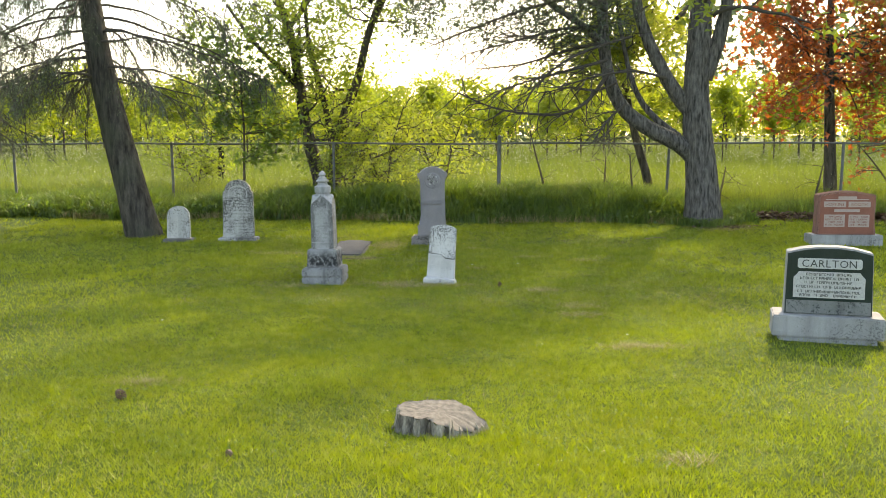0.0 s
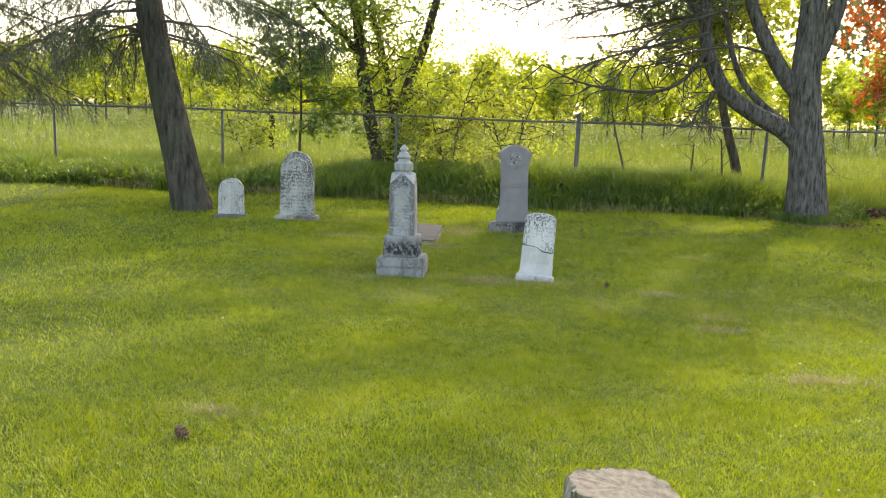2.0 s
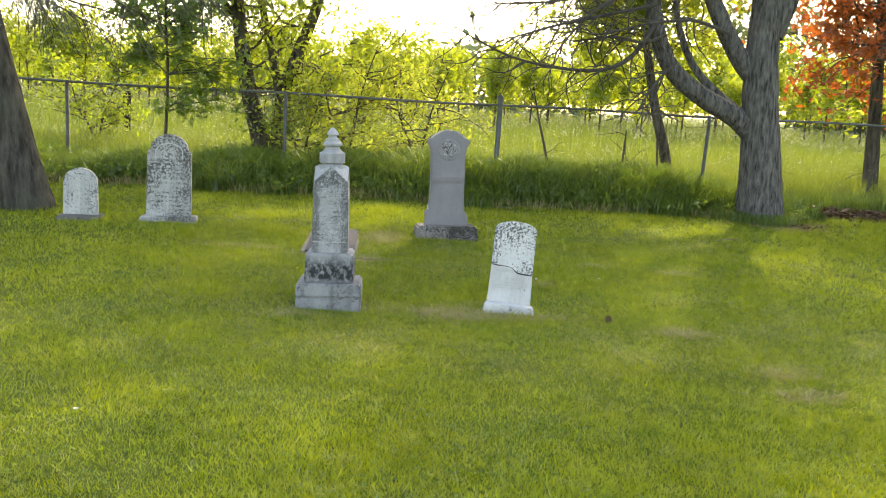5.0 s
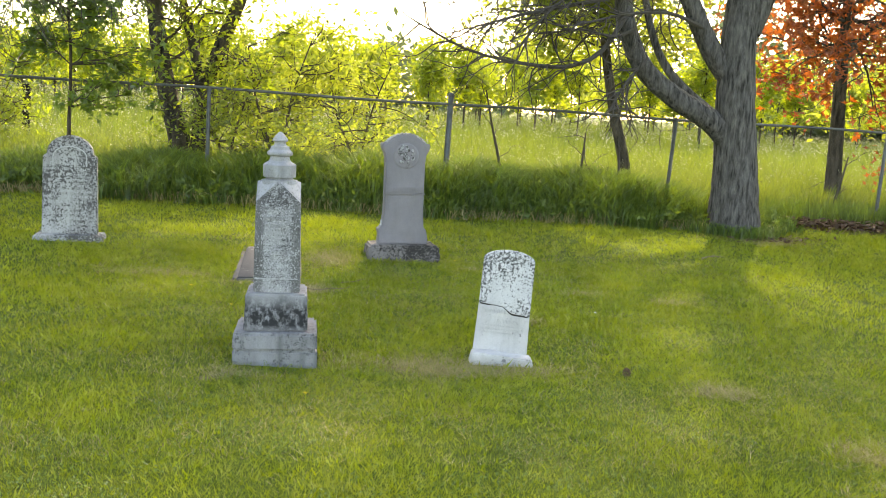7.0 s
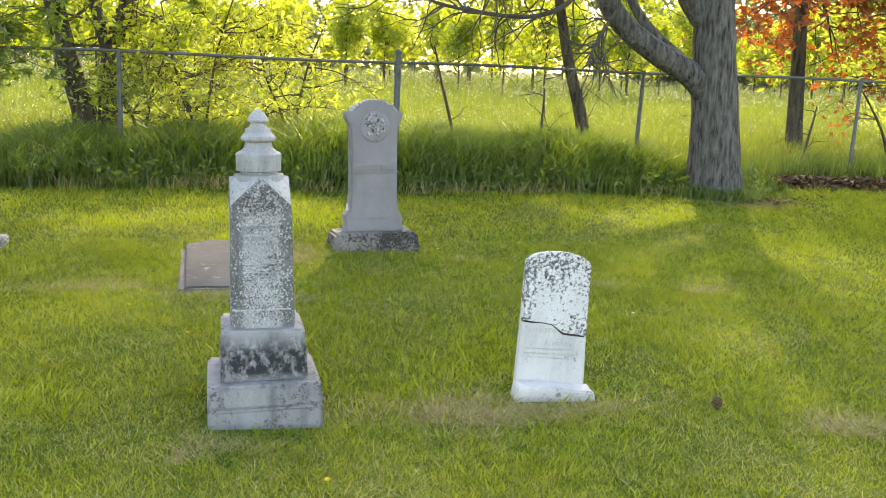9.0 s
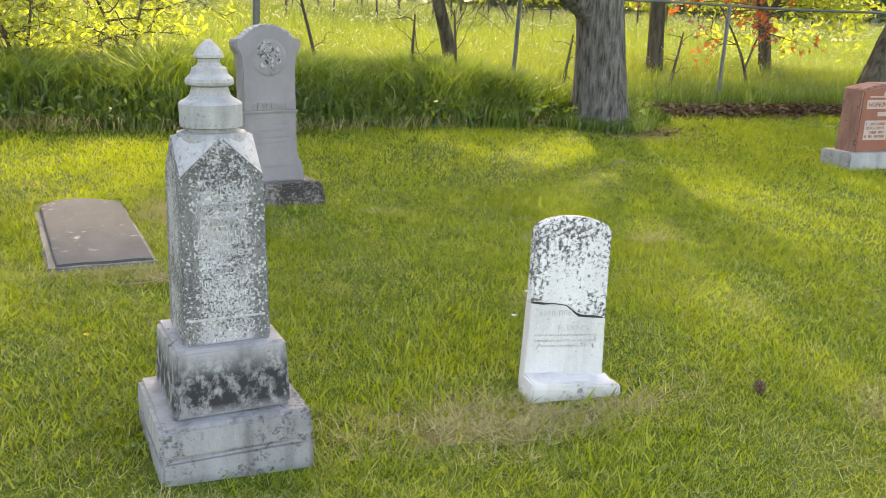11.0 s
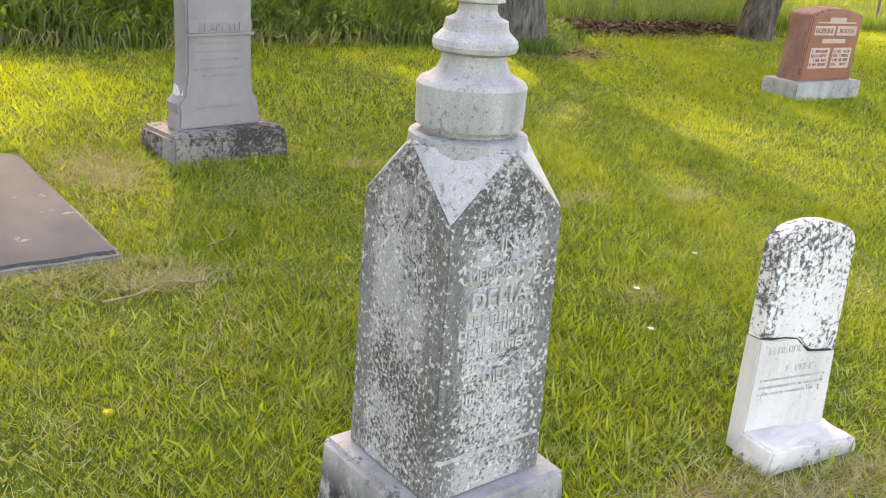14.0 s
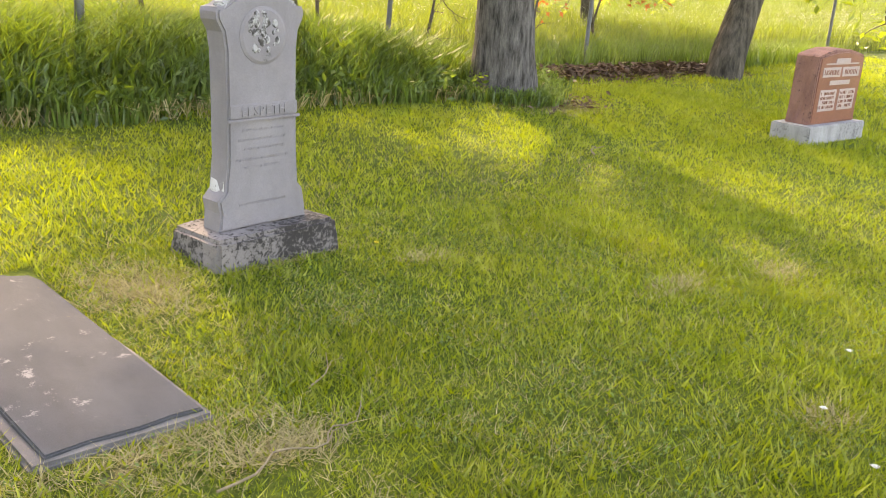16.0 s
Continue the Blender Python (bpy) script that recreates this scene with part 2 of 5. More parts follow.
MAT_SANDSTONE_PALE = stone_material("chipped_pale_stone", (0.44, 0.43, 0.42), (0.30, 0.29, 0.28), (0.07, 0.065, 0.06), 0.72, 22.0)
MAT_ROUGH_BASE = stone_material("lichened_rough_base", (0.25, 0.225, 0.21), (0.15, 0.135, 0.125), (0.045, 0.04, 0.036), 0.80, 34.0, relief=0.9)
MAT_SLATE = stone_material("grey_slab_stone", (0.082, 0.083, 0.085), (0.060, 0.060, 0.062), (0.22, 0.21, 0.205), 0.40, 16.0, 0.97, relief=0.3)
MAT_SLAB_RIM = stone_material("pale_slab_footing", (0.17, 0.158, 0.148), (0.11, 0.10, 0.092), (0.10, 0.09, 0.08), 0.4, 20.0)
MAT_RED_GRANITE = stone_material("polished_red_granite", (0.27, 0.105, 0.075), (0.20, 0.075, 0.055), (0.10, 0.045, 0.04), 0.35, 90.0, 0.28, 0.05)
MAT_RED_ROCK = stone_material("pitched_red_granite", (0.33, 0.17, 0.13), (0.20, 0.10, 0.08), (0.09, 0.05, 0.045), 0.5, 30.0, 0.9, 1.0)
MAT_GRANITE_BASE = stone_material("pale_granite_base", (0.36, 0.355, 0.35), (0.25, 0.245, 0.24), (0.12, 0.12, 0.115), 0.5, 60.0, streak=0.35)
MAT_BLACK_GRANITE = stone_material("polished_dark_green_granite", (0.022, 0.034, 0.032), (0.012, 0.020, 0.019), (0.05, 0.06, 0.06), 0.2, 120.0, 0.25, 0.03)
MAT_WORN_GRANITE = stone_material("dulled_dark_granite", (0.20, 0.205, 0.20), (0.12, 0.125, 0.12), (0.04, 0.045, 0.045), 0.62, 30.0, 0.7, 0.2, streak=0.4)
MAT_WORN_CUT = plain_material("weathered_lettering", (0.52, 0.515, 0.51), 0.95, 0, 0.6, 45)
MAT_CUT = plain_material("frosted_lettering", (0.50, 0.50, 0.49), 0.85, 0, 0.25, 60)
MAT_DARK_CUT = plain_material("dark_cut_letters", (0.06, 0.065, 0.06), 0.8, 0, 0.3, 60)
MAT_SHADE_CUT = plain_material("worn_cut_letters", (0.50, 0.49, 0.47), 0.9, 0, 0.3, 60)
MAT_PINK_CUT = plain_material("pale_pink_frosted_granite", (0.44, 0.34, 0.30), 0.85, 0, 0.2, 60)
MAT_CRACK = plain_material("dark_crack_core", (0.05, 0.045, 0.04), 0.95)
MAT_STUMP = bark_material("bleached_stump_wood", (0.40, 0.35, 0.28), (0.045, 0.036, 0.027), 11.0)
MAT_STUMP_TOP = plain_material("grey_sawn_wood", (0.19, 0.17, 0.14), 0.95, 0, 0.6, 26, 0.8)
MAT_POST = plain_material("tarred_post_wood", (0.022, 0.018, 0.015), 0.9, 0, 0.5, 12)
MAT_YELLOW = plain_material("yellow_petals", (0.75, 0.56, 0.02), 0.7)
MAT_WHITE_PETAL = plain_material("white_petals", (0.75, 0.75, 0.68), 0.7)
MAT_STRAW_STICK = plain_material("dry_pale_stick", (0.25, 0.195, 0.115), 0.9, 0, 0.4, 40)

# ---- building helpers ----


def ground_z(x, y):
    """Height of the ground, for numbers or arrays."""
    x, y = np.asarray(x, float), np.asarray(y, float)
    z = np.interp(y, [-60, 0, 5.5, 8.8, 12, 15, 18.7, 22, 40, 90, 400], [0.6, 0.0, -0.28, -0.40, -0.415, -0.37, -0.27, -0.16, 0.1, 0.35, 0.6])
    near = np.clip((60 - np.abs(y)) / 40, 0, 1)
    return z - 0.006 * np.clip(x, -12, 12) * near + 0.012 * (np.sin(x * 1.7 + 0.6 * y) + np.sin(y * 1.9 - 0.8 * x)) * near


class Soup:
    """Vertices and faces gathered from many small pieces, made into one mesh at the end."""

    def __init__(self):
        self.v, self.f, self.n = [], [], 0

    def add(self, verts, faces):
        verts = np.asarray(verts, np.float32).reshape(-1, 3)
        self.v.append(verts)
        self.f.append(np.asarray(faces, np.int32) + self.n)
        self.n += len(verts)

    def mesh(self, name, mat, smooth=False):
        me = bpy.data.meshes.new(name)
        verts = np.concatenate(self.v)
        loops = np.concatenate([f.reshape(-1) for f in self.f])
        sizes = np.concatenate([np.full(len(f), f.shape[1], np.int32) for f in self.f])
        starts = np.concatenate([[0], np.cumsum(sizes)[:-1]]).astype(np.int32)
        me.vertices.add(len(verts))
        me.vertices.foreach_set("co", verts.reshape(-1))
        me.loops.add(len(loops))
        me.loops.foreach_set("vertex_index", loops.astype(np.int32))
        me.polygons.add(len(sizes))
        me.polygons.foreach_set("loop_start", starts)
        me.polygons.foreach_set("use_smooth", np.full(len(sizes), smooth))
        me.materials.append(mat)
        me.update(calc_edges=True)
        return me


def tube(soup, pts, radii, sides=8, rough=0.0, rng=None):
    pts = np.asarray(pts, float)
    radii = np.asarray(radii, float)
    tang = np.gradient(pts, axis=0)
    tang /= np.linalg.norm(tang, axis=1)[:, None] + 1e-9
    ref = np.array([0.31, 0.87, 0.38])
    u = np.cross(tang, ref)
    u /= np.linalg.norm(u, axis=1)[:, None] + 1e-9
    w = np.cross(tang, u)
    a = np.linspace(0, 2 * np.pi, sides, endpoint=False)
    r = np.repeat(radii[:, None], sides, 1)
    if rough and rng is not None:
        ridge = rng.normal(0, 1, sides)
        r = r * (1 + rough * (0.6 * ridge[None, :] + 0.5 * rng.normal(0, 1, r.shape)))
    ring = pts[:, None, :] + r[..., None] * (np.cos(a)[None, :, None] * u[:, None, :] + np.sin(a)[None, :, None] * w[:, None, :])
    n = len(pts)
    i = np.arange(n - 1)[:, None] * sides
    j = np.arange(sides)[None, :]
    k = (j + 1) % sides
    soup.add(ring, np.stack([i + j, i + k, i + sides + k, i + sides + j], -1).reshape(-1, 4))


def spline(points, n):
    """Catmull-Rom through a few control points."""
    p = np.asarray(points, float)
    p = np.vstack([2 * p[0] - p[1], p, 2 * p[-1] - p[-2]])
    out = []
    for t in np.linspace(0, len(p) - 3 - 1e-6, n):
        i, f = int(t), t - int(t)
        a, b, c, d = p[i:i + 4]
        out.append(0.5 * (2 * b + (c - a) * f + (2 * a - 5 * b + 4 * c - d) * f * f + (3 * b - a - 3 * c + d) * f ** 3))
    return np.array(out)


def grow(soup, tips, start, way, length, radius, level, rng, wander=0.18, lift=0.05, kids=(4, 6), spread=0.8, shrink=0.6, sides=6):
    """A branch and its side branches; the ends of the last twigs are gathered in tips."""
    n = max(4, int(5 + 3 * level))
    p, d = np.array(start, float), np.array(way, float) / np.linalg.norm(way)
    pts = [p]
    for _ in range(n - 1):
        d = d + rng.normal(0, wander, 3) + np.array([0, 0, lift])
        d /= np.linalg.norm(d)
        p = p + d * length / (n - 1)
        pts.append(p)
    pts = np.array(pts)
    tube(soup, pts, np.linspace(radius, radius * 0.35, n), sides if level > 0 else 4)
    if level == 0:
        tips.extend(pts[1:])
        return
    for _ in range(rng.integers(kids[0], kids[1] + 1)):
        i = rng.integers(max(1, n // 4), n)
        side = rng.normal(0, 1, 3)
        side -= side.dot(d) * d
        side /= np.linalg.norm(side)
        grow(soup, tips, pts[i], (pts[i] - pts[i - 1]) / np.linalg.norm(pts[i] - pts[i - 1]) + spread * side, length * shrink * rng.uniform(0.7, 1.2), radius * 0.45, level - 1, rng, wander, lift, kids, spread, shrink, max(4, sides - 1))


def leaves(soup, centres, per, scatter, size, rng, shape="oval", flat=0.5):
    """Leaves about the given places: small folded ovals, or lobed ones."""
    c = np.repeat(np.asarray(centres, float), per, 0)
    n = len(c)
    c = c + rng.normal(0, scatter, (n, 3))
    nrm = rng.normal(0, 1, (n, 3)) + np.array([0, 0, flat * 2])
    nrm /= np.linalg.norm(nrm, axis=1)[:, None]
    u = np.cross(nrm, rng.normal(0, 1, (n, 3)))
    u /= np.linalg.norm(u, axis=1)[:, None] + 1e-9
    w = np.cross(nrm, u)
    s = size * rng.uniform(0.6, 1.3, n)[:, None]
    if shape == "oval":
        v = np.stack([c - u * s, c + w * s * 0.42 + nrm * s * 0.12, c + u * s, c - w * s * 0.42 + nrm * s * 0.12], 1)
        i = np.arange(n)[:, None] * 4
        soup.add(v, np.concatenate([i + np.array([0, 1, 2]), i + np.array([0, 2, 3])], 1).reshape(-1, 3))
    elif shape == "needle":
        v = np.stack([c - w * s * 0.12, c + w * s * 0.12, c + u * s], 1)
        soup.add(v, np.arange(n * 3).reshape(-1, 3))
    else:
        rad = np.array([0.25, 1.0, 0.42, 0.9, 0.42, 1.0, 0.25, 0.5])
        ang = np.array([-2.6, -1.1, -0.55, 0.0, 0.55, 1.1, 2.6, 3.14])
        ring = c[:, None] + s[:, None] * rad[None, :, None] * (np.cos(ang)[None, :, None] * u[:, None] + np.sin(ang)[None, :, None] * w[:, None]) - nrm[:, None] * (s * 0.15)[:, None]
        v = np.concatenate([c[:, None], ring], 1)
        i = np.arange(n)[:, None, None] * 9
        k = np.arange(8)
        fan = np.stack([np.zeros(8, int), 1 + k, 1 + (k + 1) % 8], -1)
        soup.add(v, (i + fan[None]).reshape(-1, 3))


def blades(soup, xy, height, width, lean, rng, segs=1, base=None):
    """Grass blades at the given places, each a tapering curved strip."""
    n = len(xy)
    z = ground_z(xy[:, 0], xy[:, 1]) - 0.01
    p = np.column_stack([xy, z])
    a = rng.uniform(0, 2 * np.pi, n)
    side = np.column_stack([np.cos(a), np.sin(a), np.zeros(n)])
    h = height * rng.uniform(0.55, 1.25, n)
    b = rng.uniform(0, 2 * np.pi, n)
    bend = np.column_stack([np.cos(b), np.sin(b), np.zeros(n)]) * (h * lean * rng.uniform(0.2, 1.3, n))[:, None]
    w = (width * rng.uniform(0.7, 1.3, n))[:, None]
    up = np.zeros((n, 3))
    up[:, 2] = h
    if segs == 1:
        v = np.stack([p - side * w, p + side * w, p + up + bend], 1)
        soup.add(v, np.arange(3 * n).reshape(-1, 3))
    else:
        mid = p + up * 0.62 + bend * 0.3
        v = np.stack([p - side * w, p + side * w, mid - side * w * 0.75, mid + side * w * 0.75, p + up * (1 - 0.25 * lean) + bend], 1)
        i = np.arange(n)[:, None] * 5
        soup.add(v, np.concatenate([i + np.array([0, 1, 3]), i + np.array([0, 3, 2]), i + np.array([2, 3, 4])], 1).reshape(-1, 3))


def child(name, me, parent, label=""):
    ob = new(name, me)
    ob.parent = parent
    return tagged(ob, label)


def empty(name, m, label, category, group=""):
    ob = new(name)
    ob.matrix_world = m
    return tagged(ob, label, category, group)


def bm_mesh(name, bm, mat, smooth=False):
    bmesh.ops.recalc_face_normals(bm, faces=bm.faces)
    me = bpy.data.meshes.new(name)
    bm.to_mesh(me)
    bm.free()
    me.materials.append(mat)
    for p in me.polygons:
        p.use_smooth = smooth
    return me


def part(name, bm, mat, parent, label="", m=None, smooth=False):
    ob = child(name, bm_mesh(name, bm, mat, smooth), parent, label)
    if m is not None:
        ob.matrix_local = m
    return ob


def roughen(bm, amount, scale, seed=0.0):
    bm.normal_update()
    for v in bm.verts:
        q = v.co * scale + Vector((seed, seed * 1.7, -seed))
        v.co += v.normal * amount * (noise.noise(q) + 0.5 * noise.noise(q * 2.7))


def block(sx, sy, z0, z1, taper=0.0, bevel=0.012, cuts=0, rough=0.0, seed=0.0, scale=9.0):
    """A stone block on the axis, tapering upwards, with worn edges."""
    bm = bmesh.new()
    bmesh.ops.create_cube(bm, size=1)
    for v in bm.verts:
        f = 1 - taper if v.co.z > 0 else 1
        v.co = Vector((v.co.x * sx * f, v.co.y * sy * f, z0 if v.co.z < 0 else z1))
    if bevel:
        bmesh.ops.bevel(bm, geom=list(bm.edges), offset=bevel, segments=2, affect="EDGES")
    if cuts:
        bmesh.ops.subdivide_edges(bm, edges=list(bm.edges), cuts=cuts, use_grid_fill=True)
    if rough:
        roughen(bm, rough, scale, seed)
    return bm


def tablet(outline, depth, bevel=0.01):
    """A flat stone from its front outline (x, z), with worn edges."""
    bm = bmesh.new()
    vs = [bm.verts.new((x, -depth / 2, z)) for x, z in outline]
    f = bm.faces.new(vs)
    got = bmesh.ops.extrude_face_region(bm, geom=[f])
    for e in got["geom"]:
        if isinstance(e, bmesh.types.BMVert):
            e.co.y += depth
    bmesh.ops.recalc_face_normals(bm, faces=bm.faces)
    rim = [e for e in bm.edges if len(e.link_faces) == 2 and any(len(q.verts) > 4 for q in e.link_faces)]
    bmesh.ops.bevel(bm, geom=rim, offset=bevel, segments=2, affect="EDGES")
    big = [q for q in bm.faces if len(q.verts) > 4]
    bmesh.ops.triangulate(bm, faces=big)
    return bm


def arch(half, z0, z1, rise, steps=12, flare=0.0):
    """Outline of a tablet with an arched top: half its width, foot, spring of the arch and its rise."""
    pts = [(-half - flare, z0), (half + flare, z0)]
    for i in range(steps + 1):
        a = math.pi * i / steps
        pts.append((half * math.cos(a), z1 + rise * math.sin(a)))
    return pts


def lathe(profile, sides=28):
    """A turned piece from its (radius, z) profile."""
    bm = bmesh.new()
    rings = [[bm.verts.new((r * math.cos(2 * math.pi * i / sides), r * math.sin(2 * math.pi * i / sides), z)) for i in range(sides)] for r, z in profile]
    for a, b in zip(rings, rings[1:]):
        for i in range(sides):
            bm.faces.new((a[i], a[(i + 1) % sides], b[(i + 1) % sides], b[i]))
    bm.faces.new(rings[-1])
    bm.faces.new(list(reversed(rings[0])))
    return bm


def lettering(text, size, mat, parent, x, y, z, depth=0.003, tight=1.0):
    """Raised letters on a face that looks towards -y, each a part of its own."""
    made, at = [], 0.0
    for ch in text:
        if ch == " ":
            at += size * 0.35
            continue
        cu = bpy.data.curves.new("letter", "FONT")
        cu.body, cu.size, cu.extrude, cu.resolution_u = ch, size, depth, 2
        tmp = bpy.data.objects.new("tmp", cu)
        me = bpy.data.meshes.new_from_object(tmp)
        bpy.data.objects.remove(tmp)
        me.materials.clear()
        me.materials.append(mat)
        lo, hi = min(v.co.x for v in me.vertices), max(v.co.x for v in me.vertices)
        made.append((child("letter", me, parent), at - lo))
        at += hi - lo + size * 0.12 * tight
    for ob, dx in made:
        ob.matrix_local = pose(x + dx - at / 2, y, z, 90, 0, 0)


def bars(rows, mat, parent, y, rng, height=0.018, name="worn_inscription", label="worn unreadable lines of cut letters"):
    """Lines of writing too worn to read: broken strokes of its size. rows: (x, z, width)."""
    bm = bmesh.new()

    def stroke(cx, cz, w, h):
        got = bmesh.ops.create_cube(bm, size=1)
        for v in got["verts"]:
            v.co = Vector((cx + v.co.x * w, y + v.co.y * 0.004, cz + v.co.z * h))

    for x, z, width in rows:
        at, k = x - width / 2, height * 0.2
        while at < x + width / 2 - 0.01:
            w = height * rng.uniform(0.45, 0.75)
            if rng.random() < 0.88:
                stroke(at, z, k, height)
                if rng.random() < 0.55:
                    stroke(at + w, z, k, height)
                for f in (-0.45, 0.0, 0.45):
                    if rng.random() < 0.42:
                        stroke(at + w / 2, z + f * height, w, k)
            at += w + height * 0.42
    return tagged(part(name, bm, mat, parent, label), kind="stuff")

# ---- ground ----
# bare and dry places in the lawn: x, y, half lengths
BARE = [(-1.4, 12.05, 0.5, 0.2), (-1.1, 11.87, 0.3, 0.12), (-2.52, 11.66, 0.16, 0.08), (-0.72, 11.95, 0.35, 0.12), (0.51, 11.45, 0.2, 0.16), (0.9, 10.44, 0.22, 0.16), (1.3, 8.28, 0.3, 0.1), (0.9, 9.95, 0.2, 0.1), (1.0, 5.0, 0.13, 0.08), (-2.54, 6.6, 0.22, 0.08),
        (0.5, 14.37, 0.25, 0.1), (1.26, 14.22, 0.2, 0.1), (-0.4, 15.38, 0.12, 0.08), (-0.3, 13.2, 0.12, 0.08), (-1.82, 15.65, 0.26, 0.33), (-2.4, 14.4, 0.4, 0.06), (-2.1, 14.22, 0.28, 0.13), (-3.4, 14.6, 0.4, 0.15), (-1.05, 15.7, 0.4, 0.06), (4.3, 18.5, 0.5, 0.35)]


def bare_at(x, y):
    b = np.zeros_like(np.asarray(x, float))
    x, y = x + 0.07 * np.sin(y * 17 + x * 5) + 0.04 * np.sin(y * 41), y + 0.06 * np.sin(x * 19 - y * 7) + 0.03 * np.sin(x * 47)
    for cx, cy, rx, ry in BARE:
        b = np.maximum(b, np.clip(1.25 - np.sqrt(((x - cx) / rx) ** 2 + ((y - cy) / ry) ** 2), 0, 1))
    return b * np.clip(0.72 + 0.55 * np.sin(23 * x + 9 * y) * np.sin(27 * y - 11 * x), 0, 1)


def build_ground():
    xs = np.concatenate([[-600, -300, -150, -80, -50, -35, -25], np.arange(-18, -9, 0.6), np.arange(-9, 9, 0.12), np.arange(9, 18.1, 0.6), [25, 35, 50, 80, 150, 300, 600]])
    ys = np.concatenate([[-300, -100, -40, -20, -8, -3], np.arange(0, 4, 0.4), np.arange(4, 21, 0.12), np.arange(21, 40, 1.0), [45, 55, 70, 90, 130, 200, 400, 900]])
    gx, gy = np.meshgrid(xs, ys)
    z = ground_z(gx, gy)
    s = Soup()
    nx = len(xs)
    i = np.arange(len(ys) - 1)[:, None] * nx + np.arange(nx - 1)[None, :]
    s.add(np.stack([gx, gy, z], -1), np.stack([i, i + 1, i + nx + 1, i + nx], -1).reshape(-1, 4))
    me = s.mesh("ground", MAT_GROUND, True)
    at = me.attributes.new("bare", "FLOAT", "POINT")
    at.data.foreach_set("value", bare_at(gx, gy).reshape(-1).astype(np.float32))
    tagged(new("ground", me), "mown green lawn with thin patches, running on into an open meadow", "ground", kind="structure")


build_ground()

# ---- chain link fence ----
FENCE_STEP = 3.63


def fence_at(x):
    return 20.59 - 0.011 * x


def build_fence():
    fence = empty("chain_link_fence", pose(0.04, fence_at(0.04), float(ground_z(0, 20.6))), "weathered galvanised chain link fence along the long grass", "fence")
    base = fence.matrix_world.translation
    for i in range(-5, 6):
        x = FENCE_STEP * i
        main = i == 0
        s = Soup()
        y = fence_at(x + base.x) - base.y
        z0 = float(ground_z(x + base.x, fence_at(x))) - base.z - 0.2
        top = 1.66 if main else 1.50
        lean = {0: 0.02, 1: 0.06, 2: 0.03, -1: 0.0}.get(i, -0.02)
        r = 0.045 if main else 0.030
        pts = [(x - lean, y, z0), (x, y, top - 0.02), (x, y, top)]
        tube(s, pts, [r, r, r * 0.6], 10)
        post = child("post", s.mesh("post", MAT_GALV, True), fence, "thick galvanised corner post" if main else "")
        s = Soup()
        tube(s, [(x, y, top - 0.03), (x, y, top), (x, y, top + 0.03)], [r * 1.2, r * 1.15, r * 0.25], 10)
        child("post_cap", s.mesh("post_cap", MAT_GALV, True), post)
        s = Soup()
        tube(s, [(x, y, 1.49), (x, y, 1.53)], [r * 1.35, r * 1.35], 10)
        child("rail_clamp", s.mesh("rail_clamp", MAT_GALV, True), post)
    s = Soup()
    for a, b in ((-5 * FENCE_STEP, -0.03), (0.03, 5 * FENCE_STEP)):
        n = 24
        xs = np.linspace(a, b, n)
        zs = 1.51 + 0.012 * np.sin(xs * 1.3)
        tube(s, np.column_stack([xs, [fence_at(x + base.x) - base.y for x in xs], zs]), [0.022] * n, 8)
    child("top_rail", s.mesh("top_rail", MAT_GALV, True), fence)
    s = Soup()
    pitch = 0.06
    xs = np.arange(-5 * FENCE_STEP, 5 * FENCE_STEP, pitch)
    n = 46
    zs = np.linspace(0.0, 1.50, n)
    for x in xs:
        zig = np.where(np.arange(n) % 2 == 0, 0.0, pitch)
        y = fence_at(x + base.x) - base.y - 0.035
        k = np.arange(n)
        pts = np.column_stack([x + zig, np.full(n, y), zs])
        a, b = pts[:-1], pts[1:]
        off = np.array([0.0016, 0, 0.0])
        thick = np.array([0, 0.0016, 0.0])
        v = np.stack([a - off, a + off, b + off, b - off, a - thick, a + thick, b + thick, b - thick], 1)
        i = np.arange(n - 1)[:, None] * 8
        s.add(v, np.concatenate([i + np.array([0, 1, 2, 3]), i + np.array([4, 5, 6, 7])], 1).reshape(-1, 4))
    tagged(child("wire_mesh", s.mesh("wire_mesh", MAT_WIRE), fence, "fine diamond wire mesh"), kind="stuff")


build_fence()

# ---- stones ----


def base_pose(x, y, turn=0.0, lean_x=0.0, lean_y=0.0, sink=0.0):
    return pose(x, y, float(ground_z(x, y)) - sink, lean_x, lean_y, turn)


